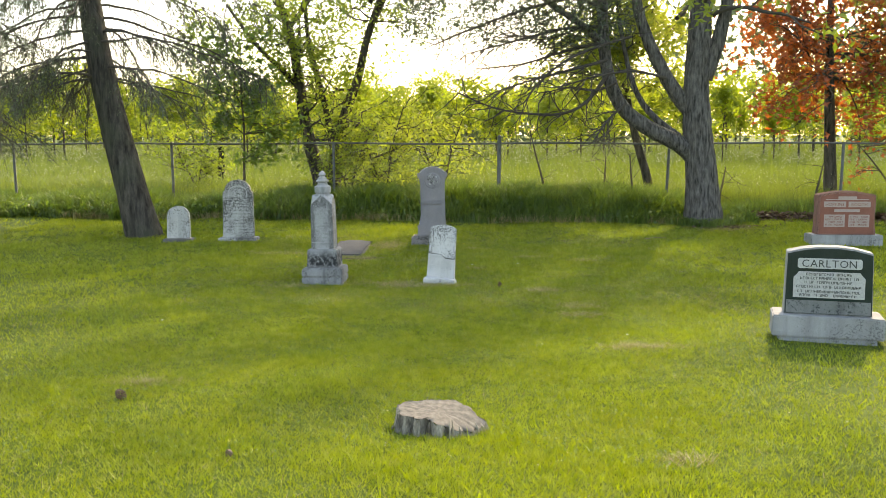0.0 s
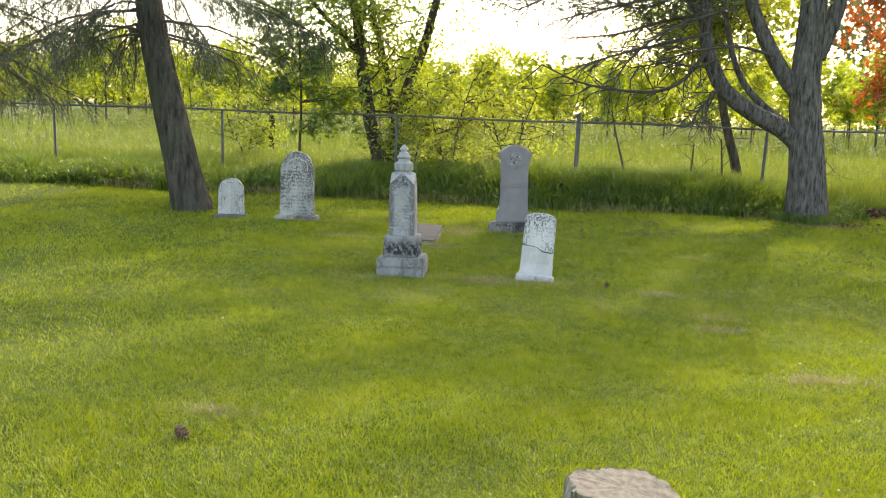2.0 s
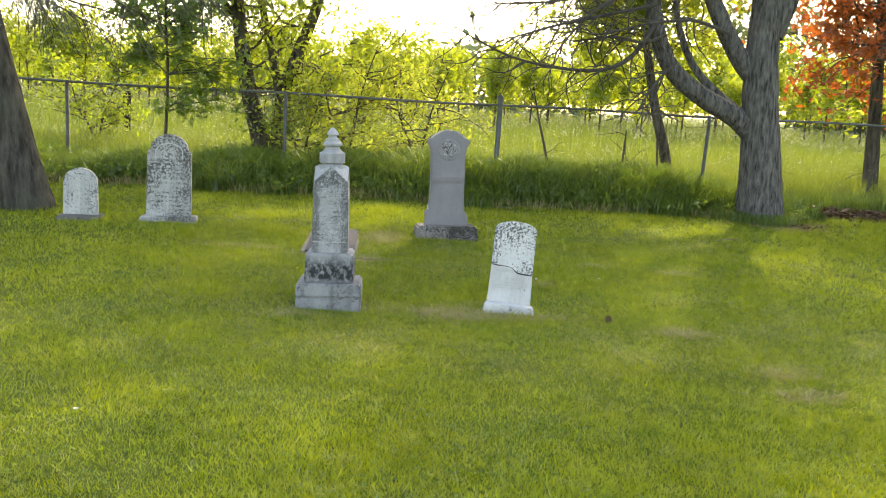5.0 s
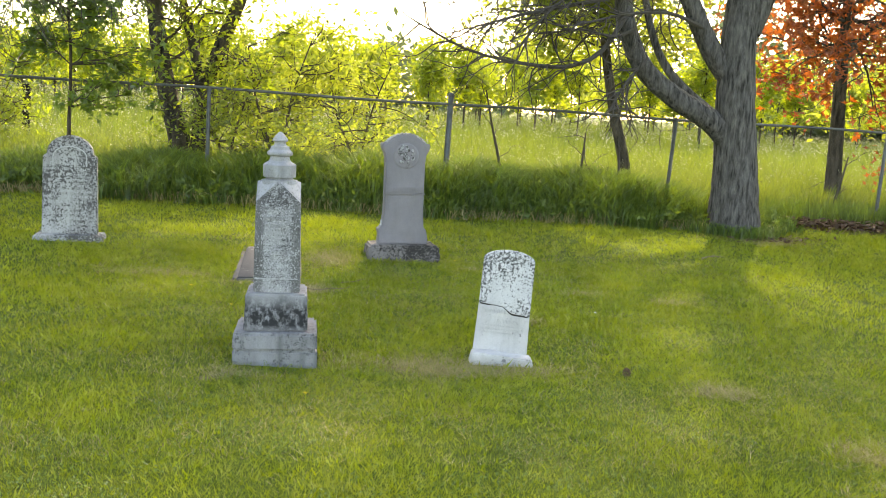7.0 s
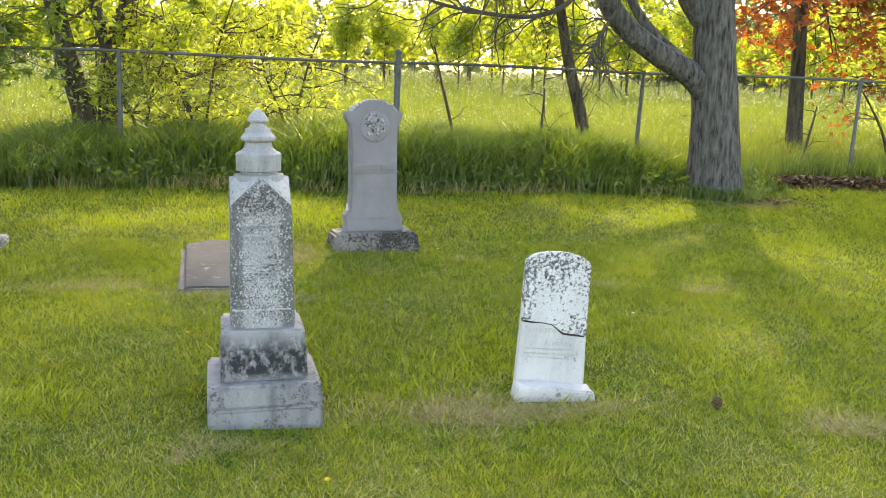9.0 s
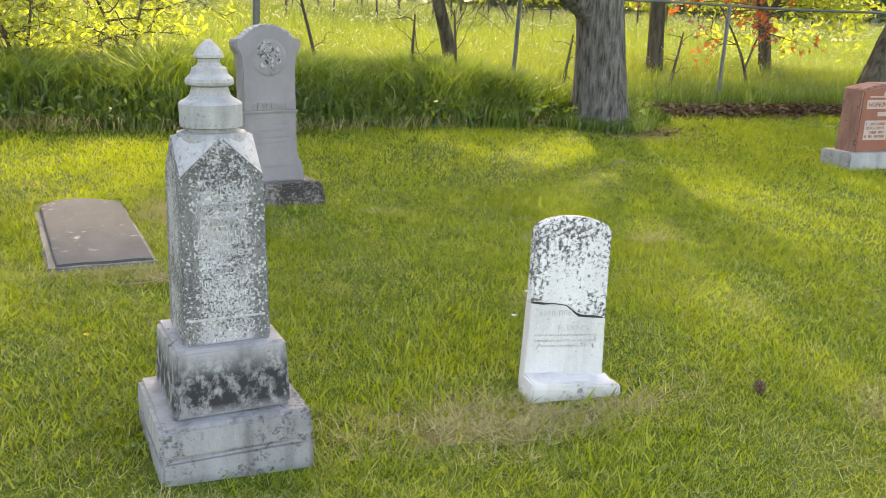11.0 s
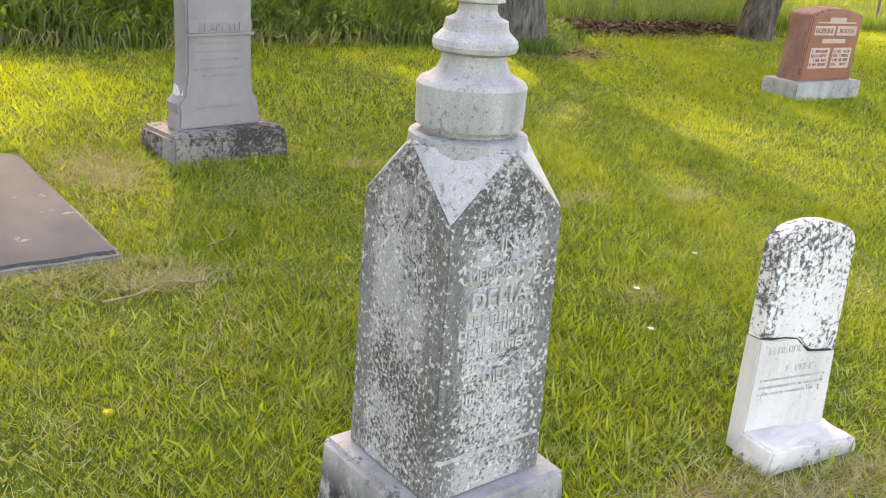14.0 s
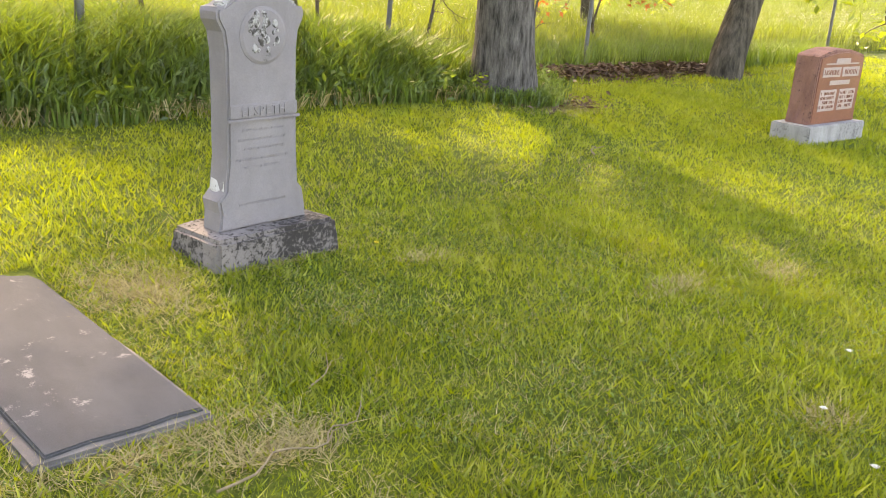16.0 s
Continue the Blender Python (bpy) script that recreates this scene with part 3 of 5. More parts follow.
def build_obelisk():
    rng = np.random.default_rng(3)
    ob = empty("obelisk_monument", base_pose(-2.243, 12.135, 0.0, -1.0, -1.1), "weathered grey marble obelisk with a turned pale finial", "gravestone")
    part("footing", block(0.525, 0.525, -0.04, 0.088, 0.0, 0.012, 3, 0.005, 1.0), MAT_OBELISK_BASE, ob)
    part("lower_base", block(0.53, 0.53, 0.090, 0.20, 0.025, 0.014, 3, 0.004, 1.6), MAT_OBELISK_BASE, ob)
    part("upper_base", block(0.40, 0.40, 0.20, 0.44, 0.05, 0.012, 3, 0.003, 2.0), MAT_OBELISK_SOOT, ob, "grey marble base with black soot stains")
    # shaft: square, each corner cut away between two gables
    z0, zc, za = 0.44, 1.008, 1.138
    a, b = 0.146, 0.139
    bm = bmesh.new()
    for z, h in ((z0, a), (zc, b)):
        for sx, sy in ((-1, -1), (1, -1), (1, 1), (-1, 1)):
            bm.verts.new((sx * h, sy * h, z))
    for dx, dy in ((0, -1), (1, 0), (0, 1), (-1, 0)):
        bm.verts.new((dx * b * 0.985, dy * b * 0.985, za))
    bmesh.ops.convex_hull(bm, input=list(bm.verts))
    bmesh.ops.dissolve_limit(bm, angle_limit=0.02, verts=list(bm.verts), edges=list(bm.edges))
    bmesh.ops.bevel(bm, geom=list(bm.edges), offset=0.005, segments=2, affect="EDGES")
    part("shaft", bm, MAT_OBELISK, ob, "lichened shaft with pointed gables and cut corners")
    # smooth pale cut corners just proud of the shaft
    for k in range(4):
        bm = bmesh.new()
        c, p, q = Vector((b, b, zc)), Vector((b, 0.0, za)), Vector((0.0, b, za))
        mid = (c + p + q) / 3
        c, p, q = (mid + (v - mid) * 0.9 for v in (c, p, q))
        nrm = (p - c).cross(q - c).normalized()
        nrm = nrm if nrm.z > 0 else -nrm
        top = [bm.verts.new(v + nrm * 0.002) for v in (c, p, q)]
        low = [bm.verts.new(v - nrm * 0.006) for v in (c, p, q)]
        bm.faces.new(top)
        bm.faces.new(low)
        for i in range(3):
            bm.faces.new((top[i], top[(i + 1) % 3], low[(i + 1) % 3], low[i]))
        part("corner_cut", bm, MAT_OBELISK_TOP, ob, "smooth pale cut corner", pose(0, 0, 0, 0, 0, 90 * k))
    part("collar", lathe([(0.118, 1.10), (0.114, 1.146), (0.086, 1.151), (0.086, 1.161), (0.103, 1.165), (0.105, 1.240), (0.099, 1.248), (0.082, 1.256), (0.068, 1.268), (0.062, 1.285)]), MAT_OBELISK_TOP, ob)
    part("finial", lathe([(0.062, 1.285), (0.060, 1.296), (0.078, 1.303), (0.081, 1.312), (0.079, 1.322), (0.062, 1.338), (0.060, 1.344), (0.058, 1.357), (0.042, 1.364), (0.036, 1.374), (0.036, 1.387), (0.049, 1.391), (0.049, 1.40), (0.034, 1.424), (0.014, 1.444), (0.003, 1.450)]), MAT_OBELISK_TOP, ob, "ringed turned finial with a cone top")
    y = -b - 0.006
    lettering("IN", 0.04, MAT_WORN_CUT, ob, 0, y, 0.955, 0.003)
    lettering("MEMORY OF", 0.030, MAT_WORN_CUT, ob, 0.0, y, 0.905, 0.003)
    lettering("DELIA,", 0.052, MAT_WORN_CUT, ob, 0.0, y - 0.001, 0.845, 0.003)
    lettering("DIED", 0.034, MAT_WORN_CUT, ob, 0, y - 0.003, 0.685, 0.003)
    bars([(0, 0.82, 0.17), (0, 0.795, 0.20), (0, 0.755, 0.20), (0, 0.655, 0.20), (0, 0.612, 0.20), (0, 0.57, 0.15)], MAT_WORN_CUT, ob, -0.143, rng, 0.020)
    part("moulding", block(0.262, 0.012, 0.525, 0.533, 0, 0.002), MAT_WORN_CUT, ob, m=pose(0, -0.142, 0))


def build_white_stone():
    ob = empty("broken_headstone", base_pose(-0.738, 12.225, -10.0, -5.0, 2.2), "white marble headstone cracked across, lichened at the top", "gravestone")
    # the crack runs down to the right
    crack = [(-0.177, 0.378), (-0.12, 0.371), (-0.07, 0.374), (-0.01, 0.366), (0.03, 0.332), (0.05, 0.318), (0.09, 0.314), (0.177, 0.310)]
    top = arch(0.175, 0.45, 0.685, 0.070)[2:]
    upper = [(x, z + 0.0015) for x, z in crack] + top
    lower = [(-0.188, -0.05), (0.188, -0.05)] + [(x, z - 0.003) for x, z in reversed(crack)]
    part("upper_piece", tablet(upper, 0.065, 0.008), MAT_MARBLE_LICHEN, ob, "upper piece mottled with black lichen")
    part("lower_piece", tablet(lower, 0.065, 0.004), MAT_MARBLE, ob, "clean pale lower piece")
    # dark inner piece that shows as a line along the crack
    part("crack_core", tablet([(-0.17, 0.30), (0.17, 0.27), (0.17, 0.315), (0.04, 0.335), (-0.01, 0.37), (-0.17, 0.385)], 0.05, 0.002), MAT_CRACK, ob)
    foot = block(0.43, 0.15, -0.06, 0.046, 0.05, 0.009, 5, 0.010, 4.0, 12.0)
    part("foot", foot, MAT_MARBLE, ob, "rough broken marble foot", pose(0.01, -0.085, 0.01, 4, 2, 2))
    rng = np.random.default_rng(11)
    bars([(-0.05, 0.335, 0.16), (0.02, 0.268, 0.12)], MAT_SHADE_CUT, ob, -0.0325, rng, 0.022)
    bars([(0, 0.235, 0.30), (0, 0.21, 0.30), (-0.02, 0.187, 0.26)], MAT_SHADE_CUT, ob, -0.0325, rng, 0.008)


def build_grey_stone():
    ob = empty("grey_headstone", base_pose(-1.075, 15.87, 5.0, -1.0, -1.0), "smooth grey headstone with a carved wreath, on a rough base", "gravestone")
    part("base", block(0.76, 0.42, -0.06, 0.15, 0.04, 0.022, 4, 0.014, 6.0, 8.0), MAT_ROUGH_BASE, ob, "rough base stone dark with lichen")
    right = [(0.285, 0.15), (0.275, 0.24), (0.262, 0.30), (0.232, 0.33), (0.222, 0.5), (0.22, 0.75), (0.222, 1.0), (0.235, 1.09), (0.268, 1.145), (0.272, 1.18), (0.262, 1.20), (0.225, 1.205), (0.17, 1.235), (0.10, 1.285), (0.05, 1.298)]
    right = [(x * 0.93, z) for x, z in right]
    outline = right + [(-x, z) for x, z in reversed(right)]
    outline[-3] = (-0.268, 0.30)
    outline[-4] = (-0.225, 0.345)
    part("tablet", tablet([(x, z) for x, z in outline], 0.15, 0.012), MAT_SANDSTONE, ob)
    # carved wreath at the head: a shallow round with rough leaves
    bm = lathe([(0.135, 0.0), (0.135, 0.006), (0.12, 0.012), (0.0005, 0.013)], 30)
    part("medallion", bm, MAT_SANDSTONE, ob, m=pose(0, -0.072, 1.07, 90))
    rng = np.random.default_rng(5)
    bm = bmesh.new()
    for _ in range(46):
        a, r = rng.uniform(0, 6.28), rng.uniform(0.0, 0.105)
        bmesh.ops.create_icosphere(bm, subdivisions=1, radius=rng.uniform(0.008, 0.02), matrix=Matrix.Translation((r * math.cos(a) * 0.8, -0.084, 1.085 + r * math.sin(a))) @ Matrix.Diagonal((1, 0.5, 1.3, 1)))
    tagged(part("carved_wreath", bm, MAT_SANDSTONE_PALE, ob, "rough carved wreath, pale and black-spotted"), kind="stuff")
    bm = bmesh.new()
    for i in range(15):
        a = math.pi * (i + 0.5) / 15
        bmesh.ops.create_icosphere(bm, subdivisions=1, radius=0.024, matrix=Matrix.Translation((0.20 * math.cos(a), -0.02, 1.20 + 0.095 * math.sin(a) ** 1.5)) @ Matrix.Diagonal((1, 2.2, 0.8, 1)))
    tagged(part("scalloped_edge", bm, MAT_SANDSTONE_PALE, ob), kind="stuff")
    band = part("name_band", block(0.40, 0.012, 0.69, 0.755, 0, 0.004), MAT_SANDSTONE, ob, m=pose(0, -0.077, 0))
    part("ledge", block(0.43, 0.02, 0.672, 0.687, 0, 0.004), MAT_SANDSTONE, ob, m=pose(0, -0.079, 0))
    lettering("ELSPETH", 0.062, MAT_SANDSTONE, band, 0, -0.008, 0.70, 0.004, tight=1.4)
    bars([(0, 0.63, 0.25), (0, 0.585, 0.30), (0, 0.54, 0.26), (0, 0.49, 0.34), (0, 0.45, 0.24), (0, 0.27, 0.3)], MAT_SANDSTONE, ob, -0.0745, rng, 0.014)
    # broken pale edge on one side
    part("broken_edge", block(0.045, 0.14, 0.20, 0.40, 0.2, 0.008, 3, 0.016, 9.0, 25.0), MAT_MARBLE_WORN, ob, "chipped pale broken edge", pose(-0.245, 0, 0, 0, 6, 0))


def build_flat_slab():
    ob = empty("fallen_slab", base_pose(-2.42, 15.28, 0.5, 1.1, 0, -0.012), "fallen grey stone slab lying in a pale stone frame", "gravestone")
    part("footing", block(0.62, 1.62, -0.05, 0.006, 0.01, 0.012, 5, 0.008, 3.0, 6.0), MAT_SLAB_RIM, ob)
    pts = [(-0.25, -0.775), (-0.1, -0.762), (0.06, -0.771), (0.18, -0.758), (0.285, -0.765), (0.285, 0.60), (0.265, 0.68), (0.19, 0.71), (0.15, 0.76), (0.06, 0.80), (-0.06, 0.80), (-0.15, 0.76), (-0.19, 0.71), (-0.235, 0.68), (-0.25, 0.60)]
    part("slab", tablet(pts, 0.045, 0.006), MAT_SLATE, ob, "smooth slab with pale lichen spots", pose(-0.005, 0.0, 0.006, -89.3, 0, 0) @ pose(0, 0, 0, 0, 0, 0))


def small_tablet(name, x, y, turn, half, z1, rise, depth, slab_w, label, mat, seed, base_mat, shoulders=0.0):
    rng = np.random.default_rng(seed)
    ob = empty(name, base_pose(x, y, turn), label, "gravestone")
    part("base", block(slab_w, 0.36, -0.05, 0.055, 0.05, 0.012, 3, 0.006, seed * 1.3, 9.0), base_mat, ob)
    out = arch(half, 0.055, z1, rise, 14, half * 0.04)
    if shoulders:
        body = [(-half - 0.01, 0.055), (half + 0.01, 0.055), (half, z1 - 0.02), (half - 0.01, z1), (half - shoulders, z1 + 0.015)]
        top = [(c * (half - shoulders) / half, z + 0.015) for c, z in arch(half, 0, z1, rise, 14)[3:-1]]
        out = body + top + [(-half + shoulders, z1 + 0.015), (-half + 0.01, z1), (-half, z1 - 0.02)]
    part("tablet", tablet(out, depth, 0.008), mat, ob)
    rows = [(0, z, half * rng.uniform(1.1, 1.7)) for z in np.arange(0.16, z1 - 0.02, 0.055)]
    bars(rows, MAT_SHADE_CUT, ob, -depth / 2, rng, 0.022)
    k = half * 0.62
    pts = [(k * math.cos(a), z1 - 0.01 + rise * 0.55 * math.sin(a)) for a in np.linspace(0, math.pi, 12)]
    s = Soup()
    tube(s, [(px, -depth / 2, pz) for px, pz in [(k, z1 - 0.1)] + pts + [(-k, z1 - 0.1)]], [0.007] * (len(pts) + 2), 6)
    child("carved_border", s.mesh("carved_border", MAT_SHADE_CUT), ob, "arched carved border")
    return ob


def build_dark_granite():
    ob = empty("dark_granite_headstone", base_pose(3.09, 8.92, -13.0), "polished dark green granite headstone on a pale base", "gravestone")
    part("footing", block(0.86, 0.40, -0.08, 0.05, 0.01, 0.01, 2, 0.004, 1.0), MAT_GRANITE_BASE, ob)
    part("base", block(0.98, 0.44, 0.05, 0.25, 0.01, 0.012, 4, 0.006, 2.0, 14.0), MAT_GRANITE_BASE, ob, "rough pale grey granite base")
    right = [(0.385, 0.25), (0.372, 0.82), (0.365, 0.835), (0.22, 0.87), (0.08, 0.885)]
    part("die", tablet(right + [(-x, z) for x, z in reversed(right)], 0.22, 0.01), MAT_GRANITE_BASE, ob, "pale pitched granite sides")
    face = [(0.378, 0.258), (0.366, 0.818), (0.21, 0.856), (0.08, 0.871)]
    part("polished_face", tablet(face + [(-x, z) for x, z in reversed(face)], 0.012, 0.002), MAT_BLACK_GRANITE, ob, m=pose(0, -0.109, 0))
    part("weathered_strip", block(0.735, 0.005, 0.262, 0.385, 0, 0.002, 2, 0.001), MAT_WORN_GRANITE, ob, "dull lichened strip below the writing", pose(0, -0.1165, 0))
    panel = [(0.265, 0.685), (0.278, 0.70), (0.278, 0.765), (0.265, 0.78)]
    plate = part("name_panel", tablet(panel + [(-x, z) for x, z in reversed(panel)], 0.006, 0.001), MAT_CUT, ob, "frosted panel behind the name", pose(0, -0.117, 0))
    lettering("CARLTON", 0.098, MAT_DARK_CUT, plate, 0, -0.004, 0.699, 0.003, tight=0.9)
    panel = [(0.31, 0.41), (0.31, 0.60), (0.28, 0.63), (0.265, 0.655)]
    part("text_panel", tablet(panel + [(-x, z) for x, z in reversed(panel)], 0.006, 0.001), MAT_SHADE_CUT, ob, "frosted panel with the dates", pose(0, -0.117, 0))
    rng = np.random.default_rng(8)
    bars([(0, 0.632, 0.44), (0, 0.595, 0.50), (0, 0.556, 0.42), (0, 0.515, 0.56), (0, 0.47, 0.54), (0, 0.435, 0.5)], MAT_DARK_CUT, ob, -0.1205, rng, 0.022)


def build_red_granite():
    ob = empty("red_granite_headstone", base_pose(5.86, 16.285, -1.0, sink=0.03), "polished red granite double headstone on a pale base", "gravestone")
    part("base", block(1.18, 0.42, -0.06, 0.2, 0.01, 0.012, 4, 0.006, 5.0, 14.0), MAT_GRANITE_BASE, ob, "rough pale grey granite base")
    right = [(0.475, 0.2), (0.465, 0.86), (0.45, 0.875), (0.3, 0.905), (0.12, 0.93)]
    bm = tablet(right + [(-x, z) for x, z in reversed(right)], 0.25, 0.01)
    bmesh.ops.subdivide_edges(bm, edges=list(bm.edges), cuts=4, use_grid_fill=True)
    for v in bm.verts:
        if abs(v.co.x) > 0.44 and v.co.z < 0.85:
            v.co.x += 0.028 * noise.noise(v.co * 16) + 0.012 * noise.noise(v.co * 40)
    part("die", bm, MAT_RED_ROCK, ob, "pitched rough red sides")
    face = [(0.445, 0.22), (0.44, 0.845), (0.3, 0.875), (0.12, 0.9)]
    part("polished_face", tablet(face + [(-x, z) for x, z in reversed(face)], 0.014, 0.003), MAT_RED_GRANITE, ob, m=pose(0, -0.126, 0))
    for name, cx, w, z0, z1 in (("name_panel", -0.2, 0.36, 0.665, 0.76), ("name_panel", 0.2, 0.36, 0.665, 0.76), ("ornament_panel", 0.0, 0.42, 0.585, 0.63), ("date_panel", -0.2, 0.34, 0.33, 0.54), ("date_panel", 0.2, 0.34, 0.33, 0.54), ("carved_flourish", 0.0, 0.7, 0.785, 0.80), ("carved_flourish", 0.0, 0.3, 0.8, 0.845)):
        plate = part(name, block(w, 0.006, z0, z1, 0, 0.002), MAT_PINK_CUT, ob, m=pose(cx, -0.1345, 0))
        if name == "name_panel":
            lettering("HOPKINS" if cx < 0 else "BOOTH", 0.072, MAT_RED_GRANITE, plate, 0, -0.0045, 0.687, 0.002)
    rng = np.random.default_rng(9)
    for cx in (-0.2, 0.2):
        bars([(cx, z, 0.29) for z in (0.505, 0.46, 0.415, 0.37)], MAT_RED_GRANITE, ob, -0.138, rng, 0.028)


def build_side_stone(x, y, turn, w, h, label):
    ob = empty("granite_headstone", base_pose(x, y, turn), label, "gravestone")
    part("base", block(w * 1.25, 0.4, -0.06, 0.2, 0.01, 0.012, 3, 0.006, 7.0, 14.0), MAT_GRANITE_BASE, ob)
    part("die", block(w, 0.2, 0.2, h, 0.02, 0.012, 3, 0.004, 7.0, 14.0), MAT_SANDSTONE, ob)


def build_stump():
    rng = np.random.default_rng(21)
    ob = empty("tree_stump", base_pose(-0.35, 5.58), "low bleached rotting tree stump in the grass", "stump")
    n, rings = 120, 7
    a = np.linspace(0, 2 * np.pi, n, endpoint=False)
    flute = 1 + 0.05 * np.sin(5 * a + 1) + 0.04 * np.sin(11 * a) + 0.012 * rng.normal(0, 1, n)
    for at, deep in ((4.1, 0.16), (4.5, 0.2), (4.95, 0.12), (5.4, 0.18), (3.5, 0.12), (3.0, 0.1), (5.9, 0.2)):
        flute -= deep * np.exp(-((a - at) / 0.07) ** 2)
    slump = np.clip(np.cos(a - 5.9), 0, 1) ** 1.6
    level = 0.125 + 0.012 * np.cos(a - 2.2) - 0.095 * slump
    top = level + 0.006 * rng.normal(0, 1, n)
    s = Soup()
    v = []
    for i in range(rings):
        f = i / (rings - 1)
        r = flute * (1.10 - 0.12 * f) + 0.015 * rng.normal(0, 1, n)
        v.append(np.column_stack([0.27 * r * np.cos(a), 0.19 * r * np.sin(a), -0.05 + (top + 0.05) * f]))
    lid = []
    for q in (1.0, 0.9, 0.7, 0.45, 0.15):
        rough = 1.0 + (flute - 1.0) * (0.9 if q > 0.95 else 0.0)
        lid.append(np.column_stack([0.27 * rough * 0.985 * q * np.cos(a), 0.19 * rough * 0.985 * q * np.sin(a), 0.118 + (level - 0.118) * q ** 1.4 + 0.004 * np.sin(34 * q * np.cos(a) + 9 * q * np.sin(a)) * np.sin(13 * q * np.sin(a) + 2) - (0.002 if q > 0.95 else 0.0)]))
    i = np.arange(len(v) - 1)[:, None] * n
    j = np.arange(n)[None, :]
    s.add(np.concatenate(v), np.stack([i + j, i + (j + 1) % n, i + n + (j + 1) % n, i + n + j], -1).reshape(-1, 4))
    child("stump_wood", s.mesh("stump_wood", MAT_STUMP), ob)
    s = Soup()
    i = np.arange(len(lid) - 1)[:, None] * n
    s.add(np.concatenate(lid), np.stack([i + j, i + (j + 1) % n, i + n + (j + 1) % n, i + n + j], -1).reshape(-1, 4))
    s.add(lid[-1], np.arange(n)[None, :])
    child("sawn_top", s.mesh("sawn_top", MAT_STUMP_TOP, True), ob, "pale weathered sawn top")
    s = Soup()
    for k in range(14):
        b = rng.uniform(3.0, 6.3)
        r = rng.uniform(0.95, 1.12)
        x, y = 0.27 * r * math.cos(b), 0.19 * r * math.sin(b)
        h = rng.uniform(0.04, 0.12)
        tube(s, [(x * 1.05, y * 1.05, -0.03), (x, y, h * 0.6), (x * 0.94, y * 0.94, h)], [0.009, 0.007, 0.002], 5)
    tagged(child("splintered_rim", s.mesh("splintered_rim", MAT_STUMP), ob, "upright splintered wood along the rim"), kind="stuff")


build_obelisk()
build_white_stone()
build_grey_stone()
build_flat_slab()
small_tablet("small_headstone", -5.45, 15.83, 4.0, 0.19, 0.44, 0.17, 0.09, 0.50, "small white marble headstone with a rounded top", MAT_MARBLE_WORN, 31, MAT_SLAB_RIM)
small_tablet("arched_headstone", -4.44, 15.95, 4.0, 0.255, 0.84, 0.19, 0.10, 0.68, "tall white marble headstone with an arched lichened top", MAT_MARBLE_OLD, 32, MAT_MARBLE_OLD, 0.035)
build_dark_granite()
build_red_granite()
build_side_stone(4.12, 8.75, -10, 0.6, 0.75, "plain grey granite headstone on a pale base")
build_side_stone(9.2, 16.45, 2, 0.8, 0.9, "grey granite headstone on a pale base beyond the red one")
build_stump()

# ---- trees ----


def finish_tree(name, x, y, label, wood, wood_mat, crowns, group=""):
    z = float(ground_z(x, y)) - 0.05
    tree = empty(name, pose(x, y, z), label, "tree", group)
    shift = np.array([x, y, z], np.float32)
    for pname, soup, mat, kind in wood + crowns:
        if not soup.v:
            continue
        soup.v = [v - shift for v in soup.v]
        ob = child(pname, soup.mesh(pname, mat, pname in ("trunk", "limb")), tree)
        if kind:
            tagged(ob, kind=kind)
    return tree


def flare_radii(n, r0, r1, flare=1.35):
    f = np.linspace(0, 1, n)
    return (r0 + (r1 - r0) * f) * (1 + (flare - 1) * np.exp(-f * 14))


